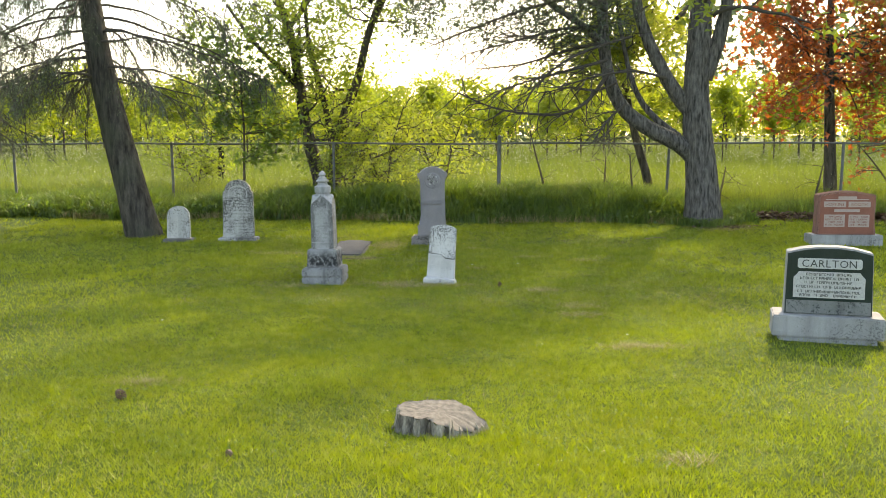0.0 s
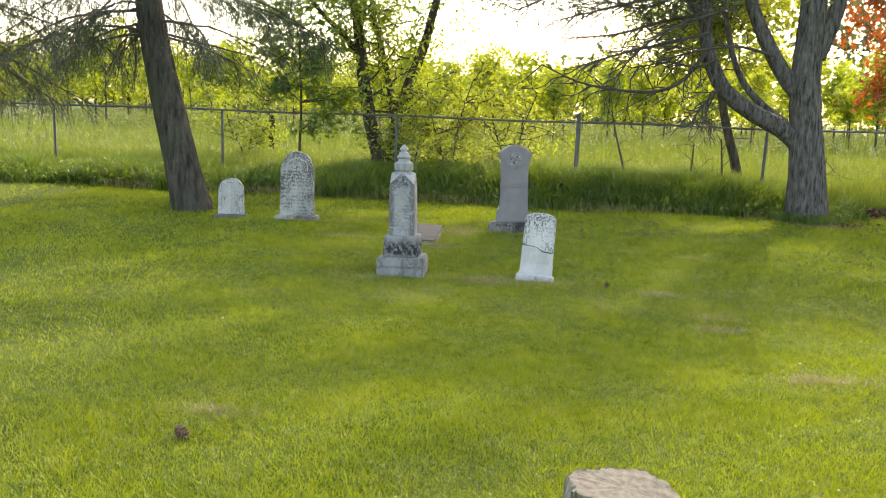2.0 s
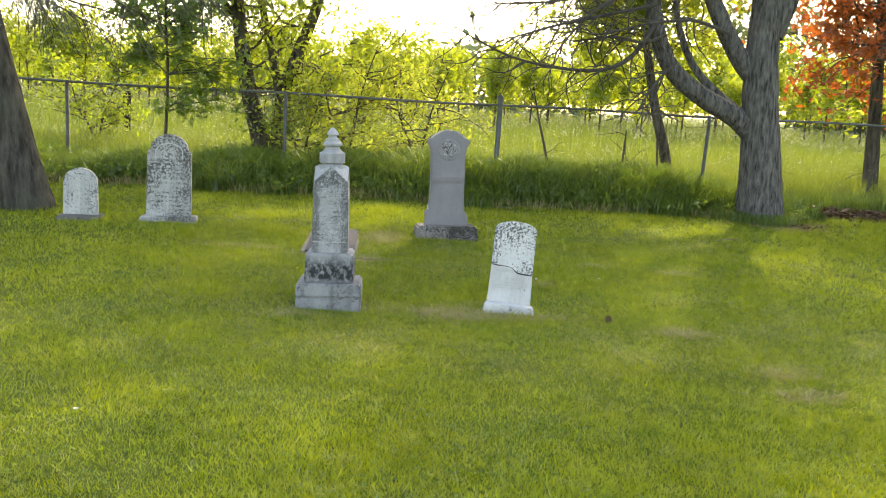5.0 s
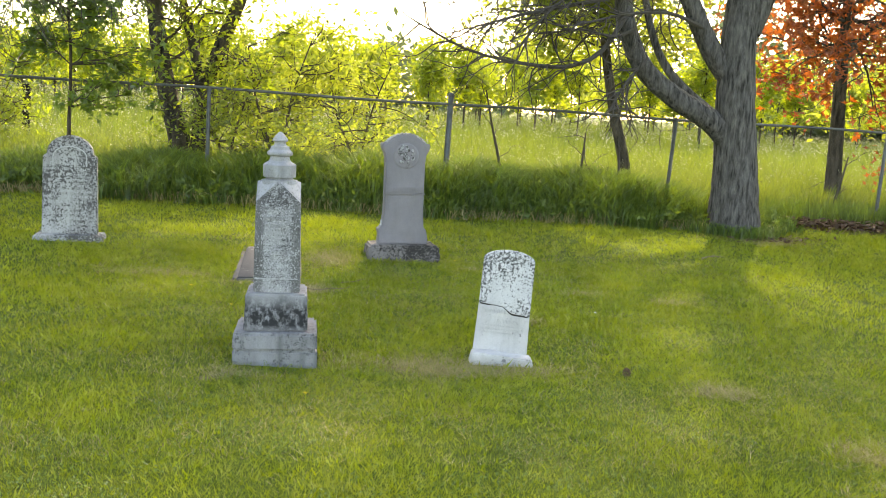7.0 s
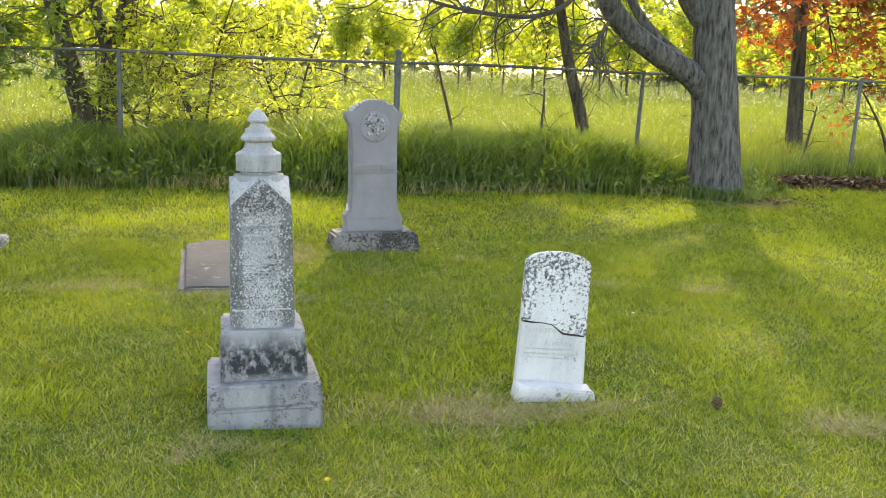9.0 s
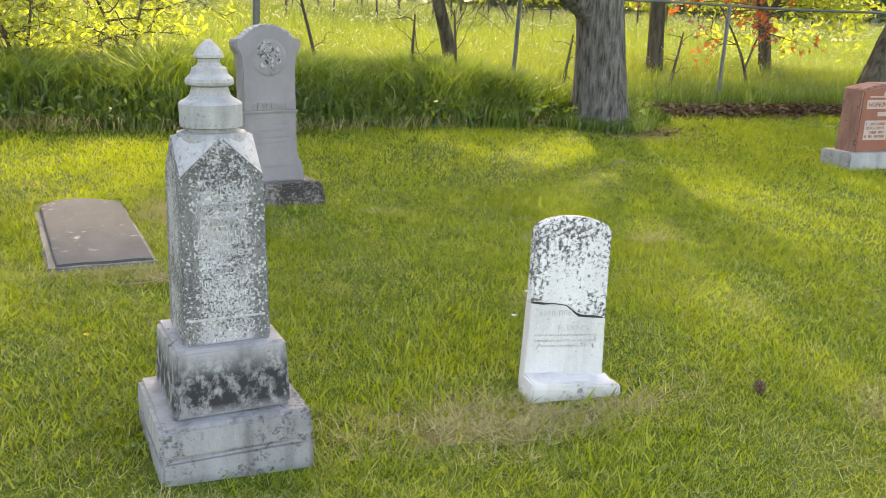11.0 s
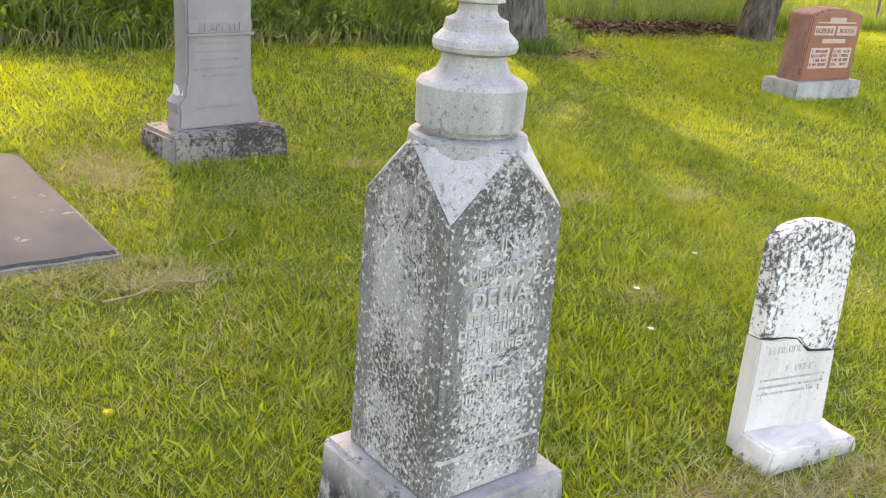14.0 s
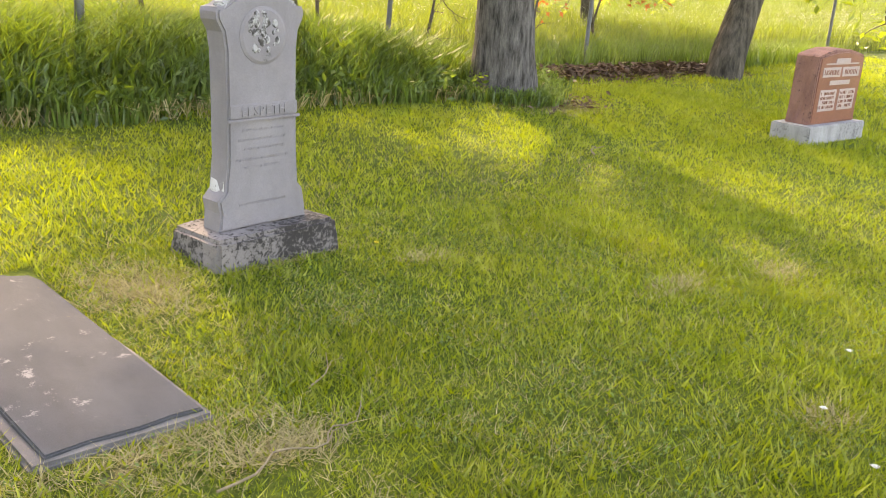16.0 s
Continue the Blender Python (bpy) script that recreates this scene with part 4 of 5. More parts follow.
def build_big_tree():
    rng = np.random.default_rng(41)
    x, y = 4.13, 19.1
    trunk = Soup()
    pts = spline([(4.13, 19.1, -0.4), (4.06, 19.1, 0.6), (3.95, 19.1, 1.6), (3.90, 19.1, 2.4), (3.95, 19.15, 3.6), (4.0, 19.2, 5.2), (4.1, 19.3, 8.0)], 34)
    tube(trunk, pts, flare_radii(34, 0.335, 0.16, 1.35), 22, 0.035, rng)
    wood = [("trunk", trunk, MAT_BARK, "")]
    limbs = [
        ([(4.0, 19.1, 0.95), (3.62, 19.05, 1.30), (3.02, 19.0, 1.60), (2.50, 19.0, 1.98), (2.2, 19.0, 2.55), (2.08, 19.05, 3.3), (2.05, 19.1, 4.4), (2.2, 19.2, 6.4)], 0.185, 0.09),
        ([(3.92, 19.1, 1.85), (3.55, 19.1, 2.25), (3.18, 19.1, 2.85), (2.88, 19.1, 3.5), (2.68, 19.1, 4.3), (2.6, 19.1, 6.5)], 0.17, 0.08),
        ([(3.62, 19.2, 1.45), (3.18, 19.3, 1.8), (2.85, 19.35, 2.2), (2.62, 19.4, 2.8), (2.4, 19.4, 3.8)], 0.075, 0.04),
        ([(4.05, 19.1, 2.6), (4.3, 19.1, 3.3), (4.5, 19.1, 4.3), (4.9, 19.1, 6.5)], 0.17, 0.08),
        ([(2.12, 19.0, 3.2), (1.62, 18.9, 3.62), (1.1, 18.8, 3.95), (0.2, 18.6, 4.6)], 0.085, 0.04)]
    tips = []
    for ctrl, r0, r1 in limbs:
        s = Soup()
        tube(s, spline(ctrl, 20), np.linspace(r0, r1, 20), 12, 0.03, rng)
        wood.append(("limb", s, MAT_BARK, ""))
    # bare, drooping dead branches off the low limb
    for ctrl, r in (([(2.2, 18.95, 2.75), (1.73, 18.5, 2.15), (1.25, 18.4, 1.9), (0.6, 18.4, 1.9), (-0.1, 18.4, 2.02), (-0.75, 18.4, 2.3)], 0.03),
                    ([(2.15, 18.95, 2.95), (1.35, 18.4, 2.72), (0.55, 18.2, 2.5), (-0.05, 18.1, 2.3)], 0.028),
                    ([(2.12, 19.0, 3.3), (1.3, 18.6, 3.1), (0.5, 18.4, 2.85), (-0.3, 18.3, 2.75)], 0.028),
                    ([(2.5, 18.9, 2.1), (2.1, 18.5, 1.75), (1.8, 18.2, 1.35)], 0.022),
                    ([(2.1, 19.0, 3.6), (1.2, 18.5, 3.5), (0.3, 18.2, 3.25), (-0.6, 18.0, 3.0)], 0.028),
                    ([(3.3, 19.0, 2.6), (2.6, 18.5, 2.7), (1.9, 18.2, 2.6), (1.2, 18.0, 2.4)], 0.025),
                    ([(1.65, 18.9, 3.6), (0.9, 18.4, 3.3), (0.2, 18.2, 3.4)], 0.022),
                    ([(2.1, 19.0, 3.9), (1.5, 18.7, 4.1), (0.6, 18.5, 3.9), (-0.5, 18.3, 3.5), (-1.2, 18.2, 3.2)], 0.034),
                    ([(2.6, 19.0, 3.4), (2.0, 18.5, 3.2), (1.3, 18.2, 2.9), (0.8, 18.0, 2.5), (0.5, 17.9, 2.1)], 0.026),
                    ([(2.3, 18.9, 2.5), (1.9, 18.6, 2.35), (1.4, 18.5, 2.4), (0.9, 18.4, 2.3)], 0.022)):
        p = spline(ctrl, 16)
        dead = Soup()
        wood.append(("dead_branch", dead, MAT_TWIG, ""))
        tube(dead, p, np.linspace(r * 1.3, r * 0.45, 16), 6)
        for i in range(3, 16):
            for _ in range(2):
                d = p[i] - p[i - 1] + rng.normal(0, 0.09, 3) + np.array([0, 0, -0.02])
                grow(dead, tips, p[i], d, rng.uniform(0.35, 0.95), 0.012, 1, rng, 0.22, -0.03, (1, 2), 0.9, 0.55, 4)
    tips = []
    up = Soup()
    # the living crown above
    for c in range(26):
        h = rng.uniform(3.9, 9.0)
        a = rng.uniform(0, 6.28)
        start = (4.0 + rng.normal(0, 0.5), 19.2 + rng.normal(0, 0.4), h - 0.4)
        grow(up, tips, start, (math.cos(a), math.sin(a), 0.35), rng.uniform(1.8, 3.2), 0.05, 2, rng, 0.16, 0.03, (3, 4), 0.8, 0.55, 5)
    # unseen sprays added left of the trunk to keep sun off the lawn
    for sx in (2.1, 2.6, 0.6, 1.2, -0.4, 0.2, 1.6, -1.2, 3.0):
        for c in range(3):
            a = rng.uniform(0, 6.28)
            grow(up, tips, (sx, rng.uniform(18.6, 20.6), rng.uniform(4.8, 8.0)), (math.cos(a), math.sin(a), 0.3), rng.uniform(1.4, 2.6), 0.04, 2, rng, 0.16, 0.03, (3, 4), 0.8, 0.55, 5)
    crown = Soup()
    tips = np.array(tips)
    leaves(crown, tips, 3, 0.15, 0.095, rng)
    few = Soup()
    c = np.column_stack([rng.uniform(-1.8, 2.6, 230), rng.uniform(17.9, 19.6, 230), rng.uniform(3.1, 5.2, 230)])
    c = c[c[:, 2] > 3.0 + 0.35 * np.abs(c[:, 0] - 0.6) * rng.random(len(c))]
    for q in c:
        tube(up, [q + rng.normal(0, 0.25, 3) + (0.5, 0.2, 0.3), q, q + rng.normal(0, 0.08, 3)], [0.009, 0.006, 0.003], 4)
    leaves(few, c, 60, 0.17, 0.12, rng, "needle")
    wood += [("twig_work", up, MAT_TWIG, "stuff")]
    tree = finish_tree("old_maple_tree", x, y, "old forked tree with furrowed grey bark and bare low branches", wood, None, [("crown", crown, MAT_LEAF, "stuff"), ("needle_foliage", few, MAT_NEEDLE, "stuff")])
    return tree


def build_spruce(x, y, lean, seed, label, low=2.35, count=84, floor=2.0):
    rng = np.random.default_rng(seed)
    z0 = float(ground_z(x, y))
    trunk = Soup()
    pts = spline([(x, y, z0 - 0.15), (x + 0.32 * lean, y, 0.5), (x + 0.85 * lean, y, 2.2), (x + 1.2 * lean, y, 3.9), (x + 1.6 * lean, y, 6.5), (x + 1.8 * lean, y, 10.5)], 40)
    tube(trunk, pts, flare_radii(40, 0.315, 0.10, 1.08), 20, 0.03, rng)
    wood = [("trunk", trunk, MAT_BARK_SPRUCE, "")]
    needles = Soup()
    tips = []
    for k in range(count):
        h = low + (k / count) ** 1.4 * 8.0
        i = int(np.searchsorted(pts[:, 2], h))
        i = min(max(i, 1), 39)
        a = k * 2.4 + rng.normal(0, 0.3)
        length = rng.uniform(2.2, 3.7) * (1 - 0.055 * (h - 2))
        out = np.array([math.cos(a), math.sin(a) * 0.8, 0])
        n = 14
        f = np.linspace(0, 1, n)
        droop = rng.uniform(0.3, 0.75)
        p = pts[i] + out * (f * length)[:, None] + np.column_stack([np.zeros(n), np.zeros(n), 0.12 * np.sin(f * 3.1) - droop * length * f ** 1.4 * 0.62])
        p += np.cumsum(rng.normal(0, 0.022, (n, 3)), 0)
        cut = int(np.argmax(p[:, 2] < floor)) if (p[:, 2] < floor).any() else n
        if cut < 5:
            continue
        p, n = p[:cut], cut
        bare = Soup()
        wood.append(("branch", bare, MAT_TWIG, ""))
        tube(bare, p, np.linspace(0.026, 0.007, n), 5)
        for j in range(2, n):
            for _ in range(4):
                d = (p[j] - p[j - 1]) / np.linalg.norm(p[j] - p[j - 1]) * 0.8 + rng.normal(0, 0.5, 3) + np.array([0, 0, -0.7])
                m = 6
                q = [p[j]]
                ln = rng.uniform(0.25, 0.85)
                for _ in range(m - 1):
                    d = d + np.array([0, 0, -0.20]) + rng.normal(0, 0.16, 3)
                    q.append(q[-1] + d / np.linalg.norm(d) * ln / (m - 1))
                if q[-1][2] > floor - 0.45:
                    tube(bare, q, np.linspace(0.006, 0.003, m), 3)
                    if f[j] > 0.4 and rng.random() < 0.9:
                        tips.extend(q[1:])
    tips = np.array(tips)
    leaves(needles, tips, 7, 0.04, 0.06, rng, "needle", -0.2)
    return finish_tree("spruce_tree", x, y, label, wood, None, [("needle_foliage", needles, MAT_NEEDLE, "stuff")], "spruces by the fence")


def build_leafy_tree(name, label, stems, seed, bark, leaf, sprays, leaf_size, per, scatter, reach=(0.9, 1.8), shape="oval", keep=1.0, twig=MAT_TWIG, levels=2, zrange=(1.2, 7.5), lift=0.03):
    """Stems given as control points with their two radii; sprays of twigs along them carry the leaves."""
    rng = np.random.default_rng(seed)
    wood, tips, fine = [], [], Soup()
    for i, (ctrl, r0, r1) in enumerate(stems):
        s = Soup()
        p = spline(ctrl, 22)
        tube(s, p, np.linspace(r0, r1, 22), 12, 0.03, rng)
        wood.append(("trunk" if i == 0 else "limb", s, bark, ""))
        ok = [k for k in range(22) if zrange[0] < p[k, 2] < zrange[1]]
        for _ in range(sprays):
            k = ok[rng.integers(0, len(ok))]
            a = rng.uniform(0, 6.28)
            grow(fine, tips, p[k], (math.cos(a), math.sin(a), rng.uniform(-0.1, 0.5)), rng.uniform(*reach), max(0.012, r1 * 0.5), levels, rng, 0.2, lift, (3, 4), 0.8, 0.6, 5)
    wood.append(("twig_work", fine, twig, "stuff"))
    crown = Soup()
    tips = np.array(tips)
    leaves(crown, tips[rng.random(len(tips)) < keep], per, scatter, leaf_size, rng, shape)
    x, y, _ = stems[0][0][0]
    return finish_tree(name, x, y, label, wood, None, [("crown", crown, leaf, "stuff")])


build_big_tree()
build_spruce(-6.32, 16.6, -0.72, 51, "tall leaning spruce with drooping half-bare branches")
build_spruce(-10.6, 16.0, -0.3, 52, "spruce with dark drooping branches at the lawn's edge", 1.8, 84, 1.3)
build_leafy_tree("twin_stemmed_tree", "twin-stemmed young tree in fresh green leaf behind the fence, with added high limbs shading the lawn", [
    ([(-4.15, 22.4, -0.3), (-4.25, 22.4, 0.5), (-4.42, 22.4, 1.1), (-4.6, 22.4, 2.0), (-4.72, 22.4, 2.95), (-4.9, 22.4, 3.9), (-5.3, 22.4, 5.2), (-5.6, 22.4, 7.5)], 0.20, 0.06),
    ([(-3.98, 22.5, -0.3), (-3.9, 22.5, 0.5), (-3.87, 22.5, 1.15), (-3.62, 22.5, 2.0), (-3.3, 22.5, 2.85), (-3.08, 22.5, 3.75), (-2.6, 22.5, 5.2), (-2.3, 22.5, 7.0)], 0.17, 0.05),
    ([(-3.87, 22.5, 1.1), (-4.1, 22.5, 2.15), (-4.3, 22.5, 2.95), (-4.5, 22.5, 3.9), (-4.6, 22.5, 6.5)], 0.085, 0.04),
    # five high limbs added out of view, their leaves shade the left lawn
    ([(-2.6, 22.5, 5.2), (-1.2, 24.2, 6.1), (0.2, 25.0, 6.5), (1.5, 25.7, 6.7)], 0.075, 0.03),
    ([(-3.0, 22.5, 4.6), (-1.9, 23.9, 6.0), (-0.8, 25.1, 6.4), (0.1, 26.1, 6.6)], 0.07, 0.03),
    ([(-2.5, 22.5, 5.4), (-1.4, 24.4, 6.5), (-0.2, 25.8, 7.0), (1.0, 26.6, 7.2)], 0.06, 0.03),
    ([(-4.9, 22.4, 4.0), (-3.8, 23.6, 5.8), (-2.6, 24.8, 6.4), (-1.6, 25.8, 6.7)], 0.06, 0.03),
    ([(-3.0, 22.5, 4.0), (-2.4, 21.9, 4.9), (-1.7, 21.2, 5.4), (-0.9, 20.7, 5.9)], 0.07, 0.03),
    ([(-4.6, 22.4, 2.5), (-5.1, 22.3, 3.05), (-5.65, 22.2, 3.6), (-6.3, 22.1, 4.5)], 0.08, 0.03)], 61, MAT_BARK_DARK, MAT_LEAF, 15, 0.064, 4, 0.12, (0.8, 1.8))
build_leafy_tree("maple_sapling", "slim maple sapling with layered dark leaves by the fence", [([(-5.5, 20.3, -0.25), (-5.5, 20.3, 0.6), (-5.48, 20.3, 1.6), (-5.52, 20.3, 2.4), (-5.5, 20.3, 3.4)], 0.032, 0.012)], 62, MAT_BARK_DARK, MAT_LEAF_DARK, 46, 0.10, 4, 0.08, (0.4, 1.1), "lobed", 0.6, levels=1, zrange=(0.9, 3.4), lift=0.0)
build_leafy_tree("slender_tree", "slender leaning tree with light leaves beyond the fence", [
    ([(3.62, 22.4, -0.3), (3.5, 22.4, 0.5), (3.2, 22.4, 1.5), (2.95, 22.4, 2.65), (2.8, 22.4, 3.9), (2.7, 22.4, 6.5)], 0.12, 0.04)], 63, MAT_BARK_DARK, MAT_LEAF_PALE, 52, 0.075, 6, 0.13, (0.8, 1.9), zrange=(2.2, 6.5))
build_leafy_tree("copper_maple_tree", "slim maple with copper-red leaves beyond the fence", [
    ([(7.95, 23.0, -0.3), (7.88, 23.0, 1.0), (7.8, 23.0, 2.5), (7.75, 23.0, 4.0), (7.7, 23.0, 7.5)], 0.165, 0.06)], 64, MAT_BARK_DARK, MAT_RED, 48, 0.11, 4, 0.15, (1.1, 2.2), "lobed", 0.65, zrange=(2.7, 7.2), lift=0.0)
build_leafy_tree("leaning_tree", "stout dark tree leaning away over the fence corner", [
    ([(9.35, 19.5, -0.5), (9.45, 19.5, 0.1), (9.75, 19.5, 0.9), (10.25, 19.5, 1.8), (10.9, 19.5, 3.2), (11.6, 19.5, 6.0)], 0.30, 0.12)], 65, MAT_BARK_DARK, MAT_LEAF, 44, 0.09, 5, 0.16, (1.2, 2.8), zrange=(2.2, 6.0))
build_leafy_tree("slender_tree", "slender dark-stemmed tree with light leaves beyond the fence", [
    ([(11.2, 23.6, -0.3), (11.0, 23.6, 0.8), (10.7, 23.6, 2.0), (10.6, 23.6, 3.6), (10.5, 23.6, 6.5)], 0.14, 0.05),
    ([(10.85, 23.6, 1.0), (11.4, 23.5, 1.8), (12.0, 23.4, 2.8), (12.6, 23.4, 4.5)], 0.06, 0.03)], 67, MAT_BARK_DARK, MAT_LEAF_PALE, 34, 0.08, 4, 0.14, (1.0, 2.2))
build_leafy_tree("copper_sapling", "low copper-leaved sapling twigs at the fence", [
    ([(8.9, 21.6, -0.2), (8.7, 21.6, 0.4), (8.3, 21.5, 0.9), (7.9, 21.4, 1.3)], 0.03, 0.01), ([(8.75, 21.6, 0.3), (9.0, 21.6, 0.9), (9.3, 21.5, 1.6)], 0.02, 0.01)], 66, MAT_BARK_DARK, MAT_RED, 5, 0.085, 3, 0.10, (0.4, 0.8), "lobed", 0.5, levels=1, zrange=(0.5, 1.7))
for k, (bx, by, bh, leaf) in enumerate(((-2.6, 21.5, 2.0, MAT_LEAF_PALE), (-1.3, 22.0, 1.7, MAT_LEAF_PALE), (-3.4, 21.6, 1.5, MAT_LEAF), (-7.6, 23.5, 1.4, MAT_LEAF))):
    build_leafy_tree("shrub", "loose light-green shrub with thin stems by the fence", [
        ([(bx, by, -0.25), (bx - 0.1, by, 0.4), (bx - 0.35, by, bh * 0.6), (bx - 0.5, by, bh)], 0.028, 0.009),
        ([(bx, by, -0.25), (bx + 0.1, by, 0.5), (bx + 0.25, by, bh * 0.7), (bx + 0.5, by - 0.1, bh * 1.1)], 0.024, 0.009)], 70 + k, MAT_BARK_DARK, leaf, 18, 0.055, 5, 0.12, (0.4, 1.1), "oval", 0.75, levels=1, zrange=(0.35, 3))


def build_bare_sticks():
    rng = np.random.default_rng(81)
    for x, y, dx, h in ((1.15, 21.4, -0.42, 1.75), (2.35, 21.2, 0.05, 1.2), (4.9, 21.3, 0.15, 1.0), (3.0, 21.0, -0.1, 1.3), (7.0, 21.4, 0.2, 1.1)):
        z = float(ground_z(x, y))
        s, tips = Soup(), []
        p = spline([(0, 0, -0.05), (dx * 0.3, 0, h * 0.35), (dx * 0.7, 0, h * 0.7), (dx, 0, h)], 12)
        tube(s, p, np.linspace(0.032, 0.012, 12), 7)
        for i in (4, 6, 7, 9, 10):
            grow(s, tips, p[i], rng.normal(0, 1, 3) * (1, 0.6, 0.5) + (0, 0, 0.5), rng.uniform(0.3, 0.7), 0.009, 1, rng, 0.2, 0.02, (1, 2), 0.8, 0.6, 4)
        ob = new("bare_sapling", s.mesh("bare_sapling", MAT_TWIG, True))
        ob.matrix_world = pose(x, y, z)
        tagged(ob, "thin bare brown sapling standing in the long grass", "sapling", "bare saplings")


build_bare_sticks()


def build_wooden_post():
    x, y = -7.7, 26.0
    ob = new("wooden_post", bm_mesh("wooden_post", block(0.17, 0.17, -0.2, 1.25, 0.06, 0.02, 3, 0.012, 3.0), MAT_POST))
    ob.matrix_world = base_pose(x, y, 12, 0, 1)
    tagged(ob, "short black wooden post standing in the meadow", "post")


build_wooden_post()

# ---- young plantation and distance ----


def build_plantation():
    made = []
    for v in range(3):
        rng = np.random.default_rng(90 + v)
        h = (2.6, 3.1, 2.8)[v]
        wood, crown, tips = Soup(), Soup(), []
        p = spline([(0, 0, -0.1), (0.04, 0, h * 0.4), (-0.03, 0, h * 0.8), (0, 0, h)], 10)
        tube(wood, p, np.linspace(0.045, 0.015, 10), 6)
        for _ in range(30):
            k = rng.integers(3, 10)
            a = rng.uniform(0, 6.28)
            grow(wood, tips, p[k], (math.cos(a), math.sin(a), 0.9), rng.uniform(0.5, 1.1), 0.012, 1, rng, 0.15, 0.05, (1, 1), 0.6, 0.6, 3)
        leaves(crown, tips, 9, 0.19, 0.13, rng)
        tree = empty("plantation_tree", pose(0, 0, 0), "young plantation tree with bright yellow-green leaves", "tree", "rows of young trees in the meadow")
        child("trunk", wood.mesh("trunk", MAT_BARK_DARK), tree)
        tagged(child("crown", crown.mesh("crown", MAT_FAR_LEAF), tree), kind="stuff")
        made.append(tree)
    rng = np.random.default_rng(99)
    first = [False] * 3
    for row, y in enumerate((41, 47, 53, 60, 68)):
        for x in np.arange(-34 - row * 3, 36 + row * 3, 1.9 + 0.2 * row):
            px, py = x + rng.normal(0, 0.35), y + rng.normal(0, 0.5)
            v = int(rng.integers(0, 3))
            s = rng.uniform(0.8, 1.15)
            m = pose(px, py, float(ground_z(px, py)), 0, 0, rng.uniform(0, 360))
            if not first[v]:
                made[v].matrix_basis = m
                first[v] = True
            else:
                c = copy_thing(made[v], m)
                c.scale = (s, s, s)


build_plantation()


def build_woods():
    rng = np.random.default_rng(101)
    s = Soup()
    n = 6500
    x = rng.uniform(-150, 190, n)
    top = 5.5 + 2.0 * np.sin(x * 0.07) + 1.4 * np.sin(x * 0.31) + np.where(x > 20, 9.5, 0)
    c = np.column_stack([x, rng.uniform(105, 125, n), rng.uniform(0.0, 1.0, n) ** 0.8 * top])
    leaves(s, c, 6, 1.0, 0.66, rng)
    n = 5200
    x = rng.uniform(26, 150, n)
    c = np.column_stack([x, 66 - 0.12 * x + rng.uniform(0, 9, n), rng.random(n) ** 0.8 * (5.2 + 1.6 * np.sin(x * 0.35))])
    leaves(s, c, 6, 0.7, 0.46, rng)
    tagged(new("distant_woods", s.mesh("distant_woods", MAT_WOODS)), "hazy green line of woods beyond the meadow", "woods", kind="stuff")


build_woods()

# ---- grass ----


def scatter(rng, n, x0, x1, y0, y1):
    return np.column_stack([rng.uniform(x0, x1, n), rng.uniform(y0, y1, n)])


def clear_of_stones(p):
    """True where no stone or stump stands."""
    ok = np.ones(len(p), bool)
    for cx, cy, hx, hy in ((-2.245, 12.11, 0.26, 0.26), (-0.74, 12.17, 0.22, 0.14), (-1.075, 15.87, 0.37, 0.2), (-2.42, 15.28, 0.3, 0.8), (-5.45, 15.83, 0.24, 0.17), (-4.44, 15.95, 0.32, 0.17), (3.09, 8.92, 0.47, 0.21), (5.86, 16.285, 0.58, 0.2), (-0.35, 5.58, 0.25, 0.17)):
        ok &= (np.abs(p[:, 0] - cx) > hx) | (np.abs(p[:, 1] - cy) > hy)
    return ok


